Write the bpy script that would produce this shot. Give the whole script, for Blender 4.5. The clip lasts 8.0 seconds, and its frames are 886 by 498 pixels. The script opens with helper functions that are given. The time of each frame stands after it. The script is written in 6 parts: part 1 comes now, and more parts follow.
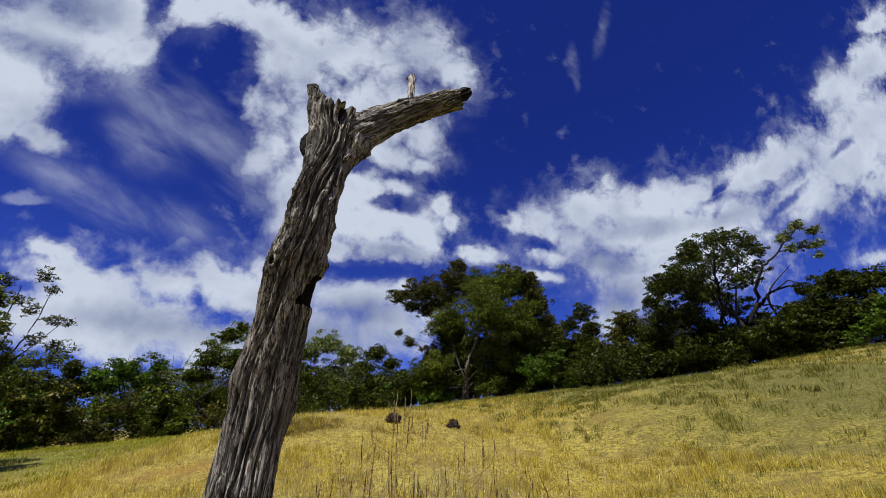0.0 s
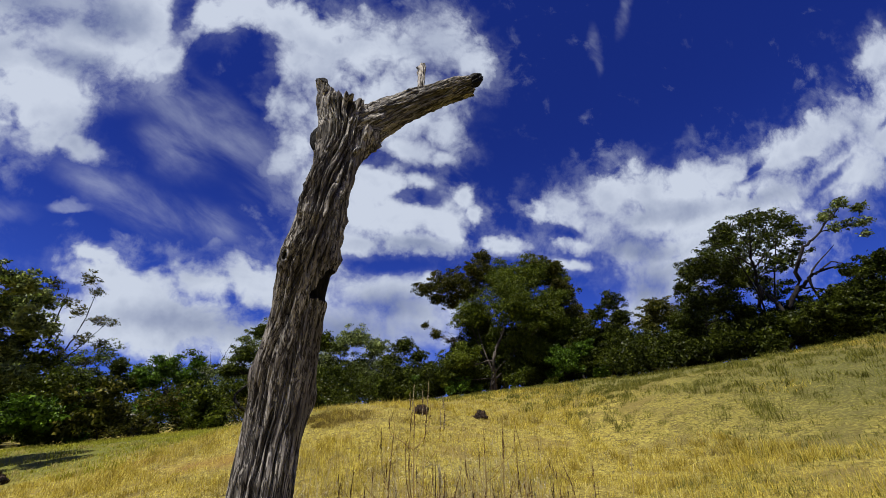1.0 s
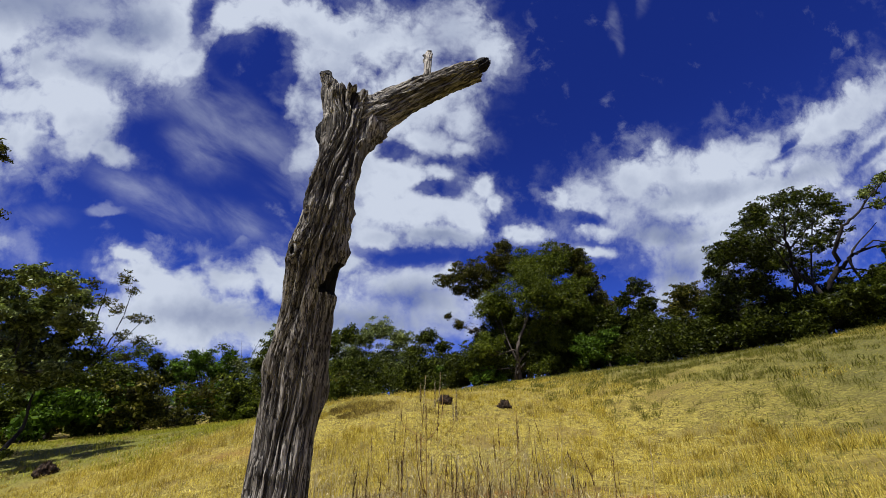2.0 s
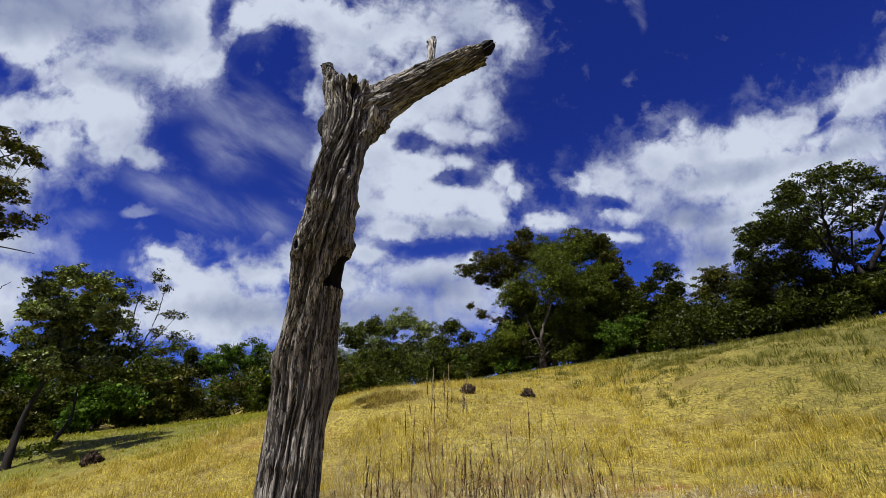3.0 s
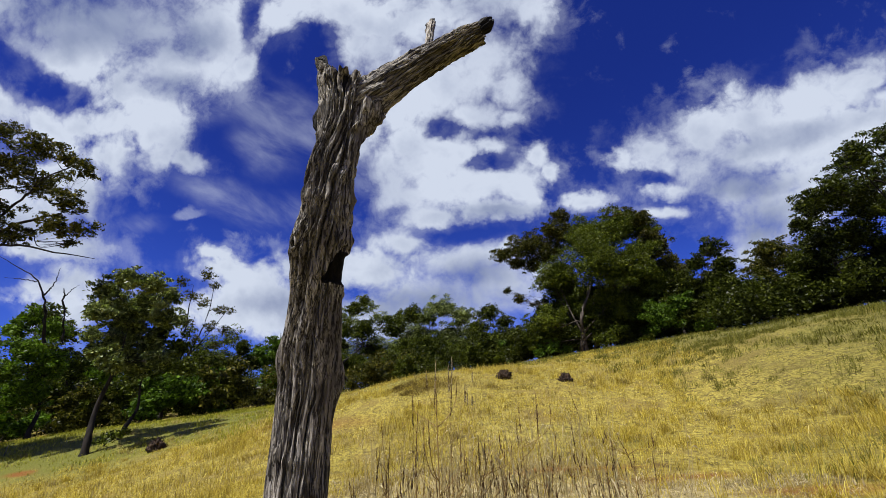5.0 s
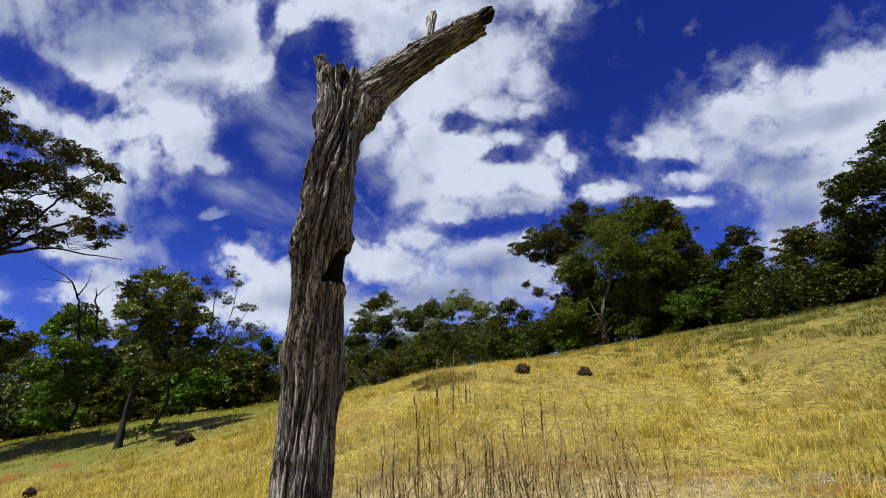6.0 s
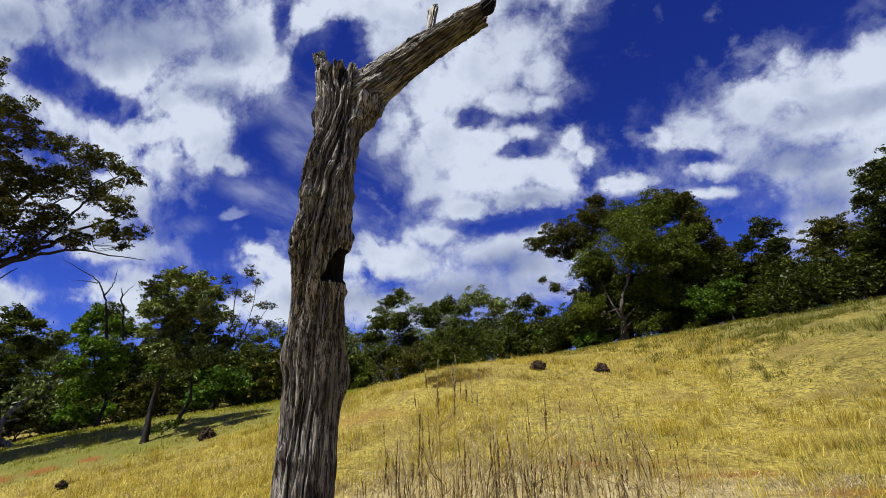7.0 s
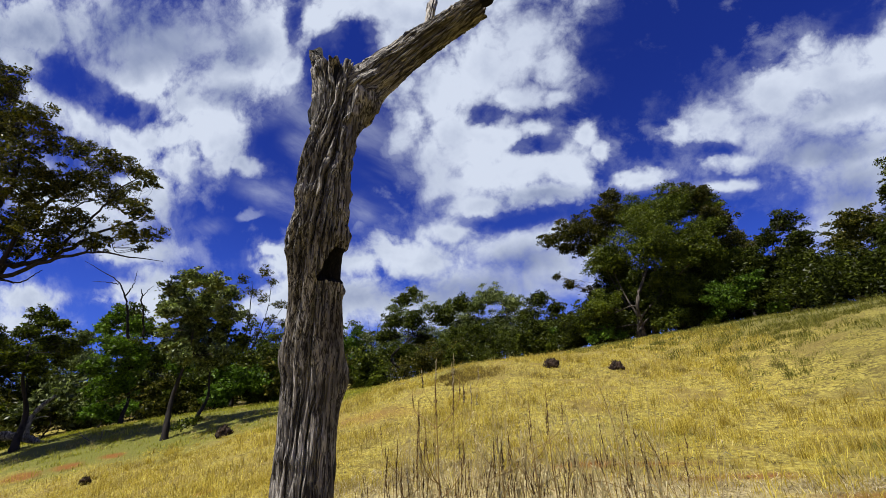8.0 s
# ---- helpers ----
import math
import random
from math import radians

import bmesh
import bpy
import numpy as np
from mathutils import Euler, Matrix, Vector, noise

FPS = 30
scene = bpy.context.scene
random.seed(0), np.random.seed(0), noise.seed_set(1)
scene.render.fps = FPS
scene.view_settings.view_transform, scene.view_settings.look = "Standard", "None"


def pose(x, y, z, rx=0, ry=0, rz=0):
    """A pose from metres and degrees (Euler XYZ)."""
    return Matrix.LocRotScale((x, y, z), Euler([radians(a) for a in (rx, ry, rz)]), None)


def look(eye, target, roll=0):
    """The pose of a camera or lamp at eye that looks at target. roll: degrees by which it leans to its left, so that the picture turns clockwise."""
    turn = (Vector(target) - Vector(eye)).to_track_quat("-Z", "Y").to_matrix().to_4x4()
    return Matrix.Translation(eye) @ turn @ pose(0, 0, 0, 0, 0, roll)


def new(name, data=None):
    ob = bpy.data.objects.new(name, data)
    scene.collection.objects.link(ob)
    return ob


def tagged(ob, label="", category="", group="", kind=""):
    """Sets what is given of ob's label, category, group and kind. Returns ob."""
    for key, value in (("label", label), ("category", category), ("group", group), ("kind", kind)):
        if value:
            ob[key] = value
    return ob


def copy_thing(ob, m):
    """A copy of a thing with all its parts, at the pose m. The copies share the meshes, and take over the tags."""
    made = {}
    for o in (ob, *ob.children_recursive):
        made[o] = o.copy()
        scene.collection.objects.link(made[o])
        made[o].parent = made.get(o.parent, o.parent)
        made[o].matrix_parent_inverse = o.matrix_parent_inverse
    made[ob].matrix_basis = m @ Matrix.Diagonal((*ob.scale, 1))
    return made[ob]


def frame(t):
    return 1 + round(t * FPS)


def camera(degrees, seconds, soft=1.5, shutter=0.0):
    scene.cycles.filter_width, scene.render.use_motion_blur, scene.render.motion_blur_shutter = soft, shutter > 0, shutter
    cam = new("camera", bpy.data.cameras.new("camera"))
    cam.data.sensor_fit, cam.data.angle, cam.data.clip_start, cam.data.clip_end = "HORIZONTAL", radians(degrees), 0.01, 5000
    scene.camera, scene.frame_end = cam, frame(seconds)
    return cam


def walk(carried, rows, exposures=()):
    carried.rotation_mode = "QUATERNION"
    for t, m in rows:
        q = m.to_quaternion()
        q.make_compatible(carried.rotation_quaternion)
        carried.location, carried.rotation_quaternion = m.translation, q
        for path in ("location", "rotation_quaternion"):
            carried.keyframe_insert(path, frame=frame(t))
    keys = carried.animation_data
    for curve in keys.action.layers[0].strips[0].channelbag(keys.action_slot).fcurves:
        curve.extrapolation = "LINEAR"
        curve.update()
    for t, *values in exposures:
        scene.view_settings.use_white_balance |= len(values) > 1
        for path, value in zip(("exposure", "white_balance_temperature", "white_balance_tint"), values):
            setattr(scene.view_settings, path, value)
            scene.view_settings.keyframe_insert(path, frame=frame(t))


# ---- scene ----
cam = camera(95.08, 8.0, soft=0.7)
PATH = [
    (0.0, pose(0.000, 0.000, 1.500, 114.00, 0.91, 0.41)),
    (0.5, pose(0.035, 0.017, 1.500, 113.55, 1.10, 2.27)),
    (1.0, pose(0.073, 0.046, 1.502, 112.98, 1.31, 4.29)),
    (1.5, pose(0.111, 0.069, 1.505, 112.43, 1.51, 5.98)),
    (3.0, pose(0.252, 0.155, 1.521, 110.56, 2.29, 11.20)),
    (3.5, pose(0.304, 0.182, 1.530, 110.05, 2.50, 12.67)),
    (4.0, pose(0.364, 0.211, 1.542, 109.62, 2.79, 14.16)),
    (4.5, pose(0.418, 0.239, 1.551, 109.26, 3.04, 15.51)),
    (6.0, pose(0.573, 0.333, 1.575, 108.33, 3.44, 19.78)),
    (6.5, pose(0.612, 0.369, 1.583, 108.11, 3.50, 20.99)),
    (7.0, pose(0.651, 0.409, 1.591, 107.96, 3.48, 22.20)),
    (7.5, pose(0.686, 0.447, 1.596, 107.87, 3.52, 23.20)),
    (8.0, pose(0.719, 0.496, 1.600, 107.78, 3.57, 24.23)),
]
walk(cam, PATH, exposures=[(0.0, 0.48), (4.0, 0.58), (8.0, 0.66)])

# ---------------------------------------------------------------- light
SUN_WAY = Vector((-0.22, -0.37, 0.90)).normalized()
sun_data = bpy.data.lights.new("sun", "SUN")
sun_data.energy, sun_data.angle, sun_data.color = 5.0, radians(0.55), (0.98, 0.955, 0.89)
sun = new("sun", sun_data)
sun.matrix_world = look((0, 0, 60), Vector((0, 0, 60)) - SUN_WAY)


class Nodes:
    """Short hand for building a node tree."""

    def __init__(self, tree):
        self.tree = tree
        self.tree.nodes.clear()

    def add(self, kind):
        return self.tree.nodes.new(kind)

    def link(self, a, b):
        self.tree.links.new(a, b)

    def put(self, sock, value):
        if isinstance(value, bpy.types.NodeSocket):
            self.link(value, sock)
        else:
            sock.default_value = value

    def math(self, op, a, b=0.0, c=0.0, clamp=False):
        n = self.add("ShaderNodeMath")
        n.operation, n.use_clamp = op, clamp
        for sock, value in zip(n.inputs, (a, b, c)):
            self.put(sock, value)
        return n.outputs[0]

    def vec(self, op, a, b=None, out=0):
        n = self.add("ShaderNodeVectorMath")
        n.operation = op
        self.put(n.inputs[0], a)
        if b is not None:
            self.put(n.inputs[3] if op == "SCALE" else n.inputs[1], b)
        return n.outputs[out]

    def ramp(self, value, low, high, a=0.0, b=1.0, smooth=True):
        n = self.add("ShaderNodeMapRange")
        n.interpolation_type = "SMOOTHSTEP" if smooth else "LINEAR"
        for sock, v in zip(n.inputs, (value, low, high, a, b)):
            self.put(sock, v)
        return n.outputs[0]

    def noise(self, where, scale, detail=4.0, rough=0.55, out=0, distort=0.0):
        n = self.add("ShaderNodeTexNoise")
        if where is not None:
            self.link(where, n.inputs["Vector"])
        n.inputs["Scale"].default_value, n.inputs["Detail"].default_value = scale, detail
        n.inputs["Roughness"].default_value, n.inputs["Distortion"].default_value = rough, distort
        return n.outputs[out]

    def mix(self, fac, a, b, blend="MIX"):
        n = self.add("ShaderNodeMix")
        n.data_type, n.blend_type = "RGBA", blend
        self.put(n.inputs["Factor"], fac)
        for sock, v in ((n.inputs[6], a), (n.inputs[7], b)):
            self.put(sock, v if isinstance(v, bpy.types.NodeSocket) else (*v, 1.0))
        return n.outputs[2]

    def scaled(self, where, sx, sy, sz):
        return self.vec("MULTIPLY", where, (sx, sy, sz))


# The sky: a clear deep blue with broken cumulus over the slope.
world = bpy.data.worlds.new("sky")
scene.world = world
world.use_nodes = True
w = Nodes(world.node_tree)
sky = w.add("ShaderNodeTexSky")
sky.sky_type, sky.sun_disc = "NISHITA", False
sky.altitude, sky.air_density, sky.dust_density, sky.ozone_density = 600.0, 1.0, 0.3, 3.0
sky.sun_elevation = math.asin(SUN_WAY.z)
sky.sun_rotation = math.atan2(SUN_WAY.x, SUN_WAY.y)
way = w.add("ShaderNodeTexCoord").outputs["Generated"]
MID = pose(0, 0, 0, 110.05, 2.50, 12.67)
RIGHT, UP, AHEAD = (MID.to_3x3() @ Vector(v) for v in ((1, 0, 0), (0, 1, 0), (0, 0, -1)))
facing = w.vec("DOT_PRODUCT", way, tuple(AHEAD), out=1)
depth = w.math("MAXIMUM", facing, 0.12)
flat = w.add("ShaderNodeCombineXYZ")
w.link(w.math("DIVIDE", w.vec("DOT_PRODUCT", way, tuple(RIGHT), out=1), depth), flat.inputs[0])
w.link(w.math("DIVIDE", w.vec("DOT_PRODUCT", way, tuple(UP), out=1), depth), flat.inputs[1])
flat = flat.outputs[0]
warp = w.vec("SUBTRACT", w.noise(flat, 5.0, 5.0, 0.6, out=1), (0.5, 0.5, 0.5))
bent = w.vec("ADD", flat, w.scaled(warp, 0.07, 0.06, 0.0))
warp = w.vec("SUBTRACT", w.noise(flat, 15.0, 4.0, 0.6, out=1), (0.5, 0.5, 0.5))
bent = w.vec("ADD", bent, w.scaled(warp, 0.045, 0.035, 0.0))


apart = w.add("ShaderNodeSeparateXYZ")
w.link(bent, apart.inputs[0])


def over(total, u, v, ru, rv, tilt=0.0, gain=1.0):
    """Adds one oval puff to a heap: 1 at its middle, 0 at its rim."""
    spot = w.add("ShaderNodeCombineXYZ")
    for sock, value in zip(spot.inputs, (apart.outputs[0], apart.outputs[1], total)):
        w.put(sock, value)
    m = w.add("ShaderNodeMapping")
    m.vector_type = "TEXTURE"
    m.inputs["Location"].default_value = (u, v, 0)
    m.inputs["Rotation"].default_value = (0, 0, radians(tilt))
    m.inputs["Scale"].default_value = (ru, rv, 10000)
    w.link(spot.outputs[0], m.inputs["Vector"])
    oval = w.math("MULTIPLY_ADD", w.vec("LENGTH", m.outputs[0], out=1), -gain, gain)
    return w.math("SMOOTH_MAX", total, oval, 0.25)


heap = -3.0
heap = over(heap, -0.926, 0.587, 0.362, 0.139, -0)
heap = over(heap, -0.633, 0.559, 0.181, 0.132, 0)
heap = over(heap, -0.542, 0.461, 0.045, 0.050, -0)
heap = over(heap, -0.744, 0.468, 0.209, 0.084, 0)
heap = over(heap, -0.842, 0.406, 0.139, 0.077, -0)
heap = over(heap, -1.051, 0.517, 0.112, 0.084, 0)
heap = over(heap, -0.814, 0.350, 0.118, 0.067, -0)
heap = over(heap, -0.765, 0.294, 0.081, 0.067, 0)
heap = over(heap, -0.714, 0.229, 0.070, 0.036, -15)
heap = over(heap, -0.793, 0.241, 0.056, 0.039, 0)
heap = over(heap, -0.912, 0.336, 0.067, 0.053, -0)
heap = over(heap, -0.914, 0.250, 0.064, 0.064, 0)
heap = over(heap, -1.009, 0.336, 0.084, 0.056, -0)
heap = over(heap, -0.995, 0.155, 0.070, 0.042, 0)
heap = over(heap, -1.009, 0.001, 0.112, 0.056, 0)
heap = over(heap, -0.466, 0.573, 0.070, 0.059, 0)
heap = over(heap, -0.396, 0.608, 0.098, 0.049, 0)
heap = over(heap, -0.298, 0.587, 0.084, 0.050, 0)
heap = over(heap, -0.229, 0.538, 0.063, 0.063, 0)
heap = over(heap, -0.201, 0.475, 0.084, 0.067, 0)
heap = over(heap, -0.131, 0.545, 0.112, 0.084, 0)
heap = over(heap, -0.033, 0.559, 0.153, 0.084, 0)
heap = over(heap, 0.078, 0.587, 0.112, 0.084, 0)
heap = over(heap, 0.169, 0.552, 0.064, 0.077, 0)
heap = over(heap, 0.064, 0.447, 0.123, 0.084, 0)
heap = over(heap, 0.109, 0.364, 0.063, 0.081, 0)
heap = over(heap, -0.033, 0.378, 0.153, 0.084, -0)
heap = over(heap, -0.131, 0.350, 0.112, 0.081, -0)
heap = over(heap, 0.022, 0.301, 0.098, 0.039, -0)
heap = over(heap, 0.109, 0.294, 0.045, 0.025, -0)
heap = over(heap, -0.296, 0.378, 0.035, 0.070, -0)
heap = over(heap, -0.145, 0.245, 0.084, 0.070, -0)
heap = over(heap, -0.117, 0.176, 0.105, 0.070, -0)
heap = over(heap, -0.031, 0.213, 0.084, 0.031, 0)
heap = over(heap, 0.053, 0.224, 0.046, 0.025, 0)
heap = over(heap, -0.089, 0.127, 0.112, 0.070, -0)
heap = over(heap, 0.008, 0.134, 0.128, 0.063, 0)
heap = over(heap, 0.120, 0.134, 0.084, 0.056, 0)
heap = over(heap, 0.169, 0.190, 0.031, 0.039, 0)
heap = over(heap, 0.204, 0.148, 0.025, 0.028, 0)
heap = over(heap, 0.071, 0.074, 0.156, 0.039, 0)
heap = over(heap, -0.089, 0.057, 0.084, 0.031, 0)
heap = over(heap, -0.173, 0.148, 0.056, 0.070, -0)
heap = over(heap, 0.280, 0.078, 0.064, 0.028, 0)
heap = over(heap, 0.482, 0.050, 0.067, 0.022, 0)
heap = over(heap, -0.675, -0.015, 0.047, 0.025, 0)
heap = over(heap, -0.633, -0.054, 0.070, 0.045, -0)
heap = over(heap, -0.535, -0.096, 0.125, 0.067, -0)
heap = over(heap, -0.424, -0.054, 0.112, 0.047, 0)
heap = over(heap, -0.340, -0.040, 0.098, 0.047, -0)
heap = over(heap, -0.466, -0.152, 0.223, 0.084, 0)
heap = over(heap, -0.256, -0.068, 0.139, 0.067, 0)
heap = over(heap, -0.173, -0.001, 0.084, 0.036, 0)
heap = over(heap, -0.047, -0.052, 0.132, 0.050, 0)
heap = over(heap, 0.064, -0.040, 0.105, 0.039, 0)
heap = over(heap, -0.089, -0.138, 0.209, 0.084, -0)
heap = over(heap, 0.092, -0.110, 0.112, 0.070, -0)
heap = over(heap, -0.256, -0.187, 0.279, 0.084, 0)
heap = over(heap, -0.633, -0.166, 0.153, 0.063, -0)
heap = over(heap, -1.037, -0.068, 0.112, 0.049, -0)
heap = over(heap, -1.051, -0.145, 0.112, 0.077, 0)
heap = over(heap, 0.371, 0.183, 0.039, 0.033, 0)
heap = over(heap, 0.440, 0.197, 0.084, 0.061, 0)
heap = over(heap, 0.552, 0.224, 0.114, 0.070, 10)
heap = over(heap, 0.677, 0.252, 0.128, 0.075, 12)
heap = over(heap, 0.803, 0.297, 0.117, 0.067, 25)
heap = over(heap, 0.928, 0.329, 0.125, 0.064, 15)
heap = over(heap, 1.068, 0.399, 0.112, 0.067, 35)
heap = over(heap, 1.082, 0.287, 0.139, 0.092, 0)
heap = over(heap, 0.942, 0.217, 0.167, 0.081, -0)
heap = over(heap, 0.803, 0.197, 0.167, 0.084, 0)
heap = over(heap, 0.650, 0.169, 0.153, 0.070, 0)
heap = over(heap, 0.538, 0.148, 0.112, 0.059, -0)
heap = over(heap, 0.482, 0.110, 0.081, 0.031, 0)
heap = over(heap, 0.636, 0.085, 0.098, 0.053, 0)
heap = over(heap, 0.705, 0.050, 0.139, 0.081, -0)
heap = over(heap, 0.680, -0.015, 0.081, 0.070, -0)
heap = over(heap, 0.666, -0.061, 0.070, 0.053, 0)
heap = over(heap, 0.859, 0.113, 0.167, 0.084, 0)
heap = over(heap, 1.026, 0.134, 0.139, 0.084, 0)
heap = over(heap, 1.389, 0.733, 0.137, 0.071, 51)
heap = over(heap, 1.548, 0.861, 0.145, 0.094, 52)
heap = over(heap, 1.566, 1.007, 0.084, 0.044, 33)
heap = over(heap, 1.574, 0.653, 0.215, 0.145, 10)
heap = over(heap, 1.416, 0.497, 0.203, 0.121, 9)
heap = over(heap, 1.694, 0.463, 0.219, 0.106, 8)
heap = over(heap, 1.844, 0.901, 0.290, 0.204, 51)
heap = over(heap, 1.919, 0.594, 0.288, 0.178, 9)
heap = over(heap, 1.601, 0.220, 0.093, 0.025, 6)
heap = over(heap, -1.845, 0.811, 0.575, 0.191, -10)
heap = over(heap, -1.341, 0.713, 0.332, 0.097, -10)
heap = over(heap, -1.421, 0.618, 0.128, 0.043, -24)
heap = over(heap, -1.338, 0.472, 0.125, 0.059, -43)
heap = over(heap, -1.225, 0.399, 0.121, 0.059, -43)
heap = over(heap, -1.066, 0.329, 0.111, 0.067, -37)
heap = over(heap, -1.124, 0.538, 0.117, 0.041, -34)
heap = over(heap, -1.024, 0.146, 0.080, 0.042, -6)
heap = over(heap, -1.055, 0.206, 0.115, 0.045, -6)
heap = over(heap, -1.188, 0.104, 0.220, 0.080, -5)
heap = over(heap, -1.359, 0.205, 0.252, 0.085, -6)
heap = over(heap, -0.999, 0.022, 0.072, 0.039, -4)
heap = over(heap, -1.131, 0.016, 0.138, 0.040, -4)
heap = over(heap, -1.077, -0.091, 0.233, 0.040, -3)
heap = over(heap, -1.493, -0.090, 0.154, 0.050, -3)
heap = over(heap, -1.572, -0.157, 0.158, 0.073, -3)
heap = over(heap, -1.916, 0.316, 0.344, 0.165, -6)
heap = over(heap, -2.019, -0.089, 0.408, 0.097, -3)
heap = over(heap, 1.242, 0.502, 0.150, 0.075, 39)
heap = over(heap, 1.298, 0.389, 0.194, 0.085, 28)
heap = over(heap, 1.130, 0.426, 0.144, 0.066, 29)
heap = over(heap, 1.457, 0.746, 0.140, 0.076, 51)
heap = over(heap, -0.262, 0.488, 0.059, 0.062, 12)
heap = over(heap, -0.257, 0.362, 0.061, 0.082, 10)
heap = over(heap, -0.257, 0.268, 0.048, 0.070, 9)
heap = over(heap, -0.206, 0.191, 0.048, 0.065, 8)
heap = over(heap, -0.176, 0.535, 0.080, 0.072, 12)
heap = over(heap, -0.058, 0.213, 0.081, 0.084, 8)
heap = over(heap, -0.178, 0.334, 0.065, 0.111, 10)
gap = -3.0
gap = over(gap, -1.072, 0.436, 0.070, 0.025, -20)
gap = over(gap, -0.054, 0.270, 0.036, 0.028, -35)
gap = over(gap, 0.053, 0.181, 0.042, 0.015, -0)
gap = over(gap, 0.440, 0.131, 0.042, 0.013, -10)
gap = over(gap, 0.967, 0.326, 0.045, 0.010, 30)
gap = over(gap, -0.424, 0.461, 0.084, 0.063, 30)
gap = over(gap, -0.020, 0.014, 0.098, 0.014, 0)
gap = over(gap, 0.301, 0.015, 0.084, 0.020, 0)
gap = over(gap, -1.264, 0.541, 0.118, 0.045, -24)
gap = over(gap, -1.111, 0.427, 0.085, 0.035, -23)
gap = over(gap, -0.530, 0.577, 0.022, 0.057, -10)
gap = over(gap, -1.292, -0.041, 0.104, 0.034, -4)
gap = over(gap, 0.984, 0.353, 0.051, 0.012, 43)
gap = over(gap, 1.246, 0.364, 0.064, 0.011, 43)
gap = over(gap, 1.437, 0.546, 0.059, 0.015, 44)
thin = -3.0
thin = over(thin, -0.507, 0.350, 0.181, 0.084, -30)
thin = over(thin, -0.396, 0.280, 0.153, 0.070, -25)
thin = over(thin, -0.633, 0.141, 0.167, 0.039, -22)
thin = over(thin, -0.493, 0.085, 0.125, 0.036, -10)
thin = over(thin, -0.884, 0.071, 0.098, 0.031, 0)
thin = over(thin, -0.654, 0.360, 0.112, 0.056)
thin = over(thin, -0.500, 0.345, 0.237, 0.084, -30)
thin = over(thin, -0.385, 0.285, 0.167, 0.070, -30)
thin = over(thin, -0.578, 0.113, 0.209, 0.056, -22)
thin = over(thin, -0.439, 0.080, 0.153, 0.056, -10)
thin = over(thin, -0.719, 0.093, 0.036, 0.014, 20, 1.4)
thin = over(thin, -0.717, 0.091, 0.056, 0.014, 8, 1.6)
thin = over(thin, -0.402, 0.066, 0.063, 0.031, 0, 1.4)
thin = over(thin, -0.480, 0.085, 0.084, 0.028, 15, 1.4)
thin = over(thin, 0.497, 0.628, 0.020, 0.070, 15, 0.8)
thin = over(thin, 0.579, 0.762, 0.022, 0.084, -10, 0.9)
thin = over(thin, -0.502, 0.251, 0.112, 0.084, -20, 0.9)
thin = over(thin, -0.278, 0.167, 0.112, 0.084, 0, 0.9)
grey = -3.0
grey = over(grey, -0.926, 0.573, 0.321, 0.084, -0)
grey = over(grey, -0.675, 0.531, 0.125, 0.056, -0)
grey = over(grey, -0.744, 0.420, 0.084, 0.042, 0)
grey = over(grey, 0.064, 0.064, 0.167, 0.028, 0)
grey = over(grey, -0.256, -0.152, 0.362, 0.056, 0)
grey = over(grey, -0.493, -0.138, 0.167, 0.042, 0)
grey = over(grey, 0.022, -0.082, 0.112, 0.042, -0)
grey = over(grey, 0.636, 0.106, 0.125, 0.039, -0)
grey = over(grey, 0.761, 0.210, 0.139, 0.039, 15)
grey = over(grey, 0.998, 0.266, 0.125, 0.035, 15)
grey = over(grey, 0.705, 0.015, 0.098, 0.056, -0)
grey = over(grey, -1.492, 0.714, 0.434, 0.099, -10)
grey = over(grey, -0.995, 0.628, 0.299, 0.092, -10)
grey = over(grey, -1.315, 0.081, 0.250, 0.043, -5)
around = w.math("SUBTRACT", w.noise(way, 2.6, 7.0, 0.6), 0.56)
around = w.math("MULTIPLY", around, 4.0)
front = w.ramp(facing, 0.14, 0.30)
heap = w.math("ADD", w.math("MULTIPLY", w.math("MAXIMUM", heap, -1.5), front), w.math("MULTIPLY", around, w.math("SUBTRACT", 1.0, front)))
curl = w.noise(flat, 4.2, 9.0, 0.57, distort=0.4)
fray = w.noise(flat, 15.0, 8.0, 0.62, distort=0.3)
billow = 0.0
for scale, share in ((7.0, 0.45), (15.0, 0.38), (33.0, 0.25), (70.0, 0.14)):
    puff = w.math("ABSOLUTE", w.math("MULTIPLY_ADD", w.noise(bent, scale, 1.0, 0.4), 2.0, -1.0))
    billow = w.math("MULTIPLY_ADD", w.math("SUBTRACT", puff, 0.20), share, billow)
body = w.math("ADD", w.math("MULTIPLY_ADD", heap, 0.95, 0.10), w.math("MULTIPLY_ADD", curl, 1.9, -0.97))
body = w.math("ADD", body, w.math("MULTIPLY_ADD", fray, 1.25, -0.64))
body = w.math("ADD", body, billow)
torn = w.math("ADD", gap, w.math("ADD", w.math("MULTIPLY_ADD", fray, 2.6, -1.3), w.math("MULTIPLY_ADD", curl, 2.0, -1.0)))
body = w.math("SUBTRACT", body, w.math("MULTIPLY", w.ramp(torn, -1.0, 1.1), 0.78))
soft_rim = w.ramp(w.noise(flat, 2.6, 2.0, 0.5), 0.38, 0.64, 0.42, 1.05)
cover = w.ramp(body, -0.30, soft_rim)
rags = w.math("ADD", body, w.math("MULTIPLY_ADD", fray, 2.4, -1.2))
haze = w.math("MULTIPLY", w.ramp(rags, -0.95, 0.35), w.ramp(curl, 0.34, 0.75, 0.03, 0.45))
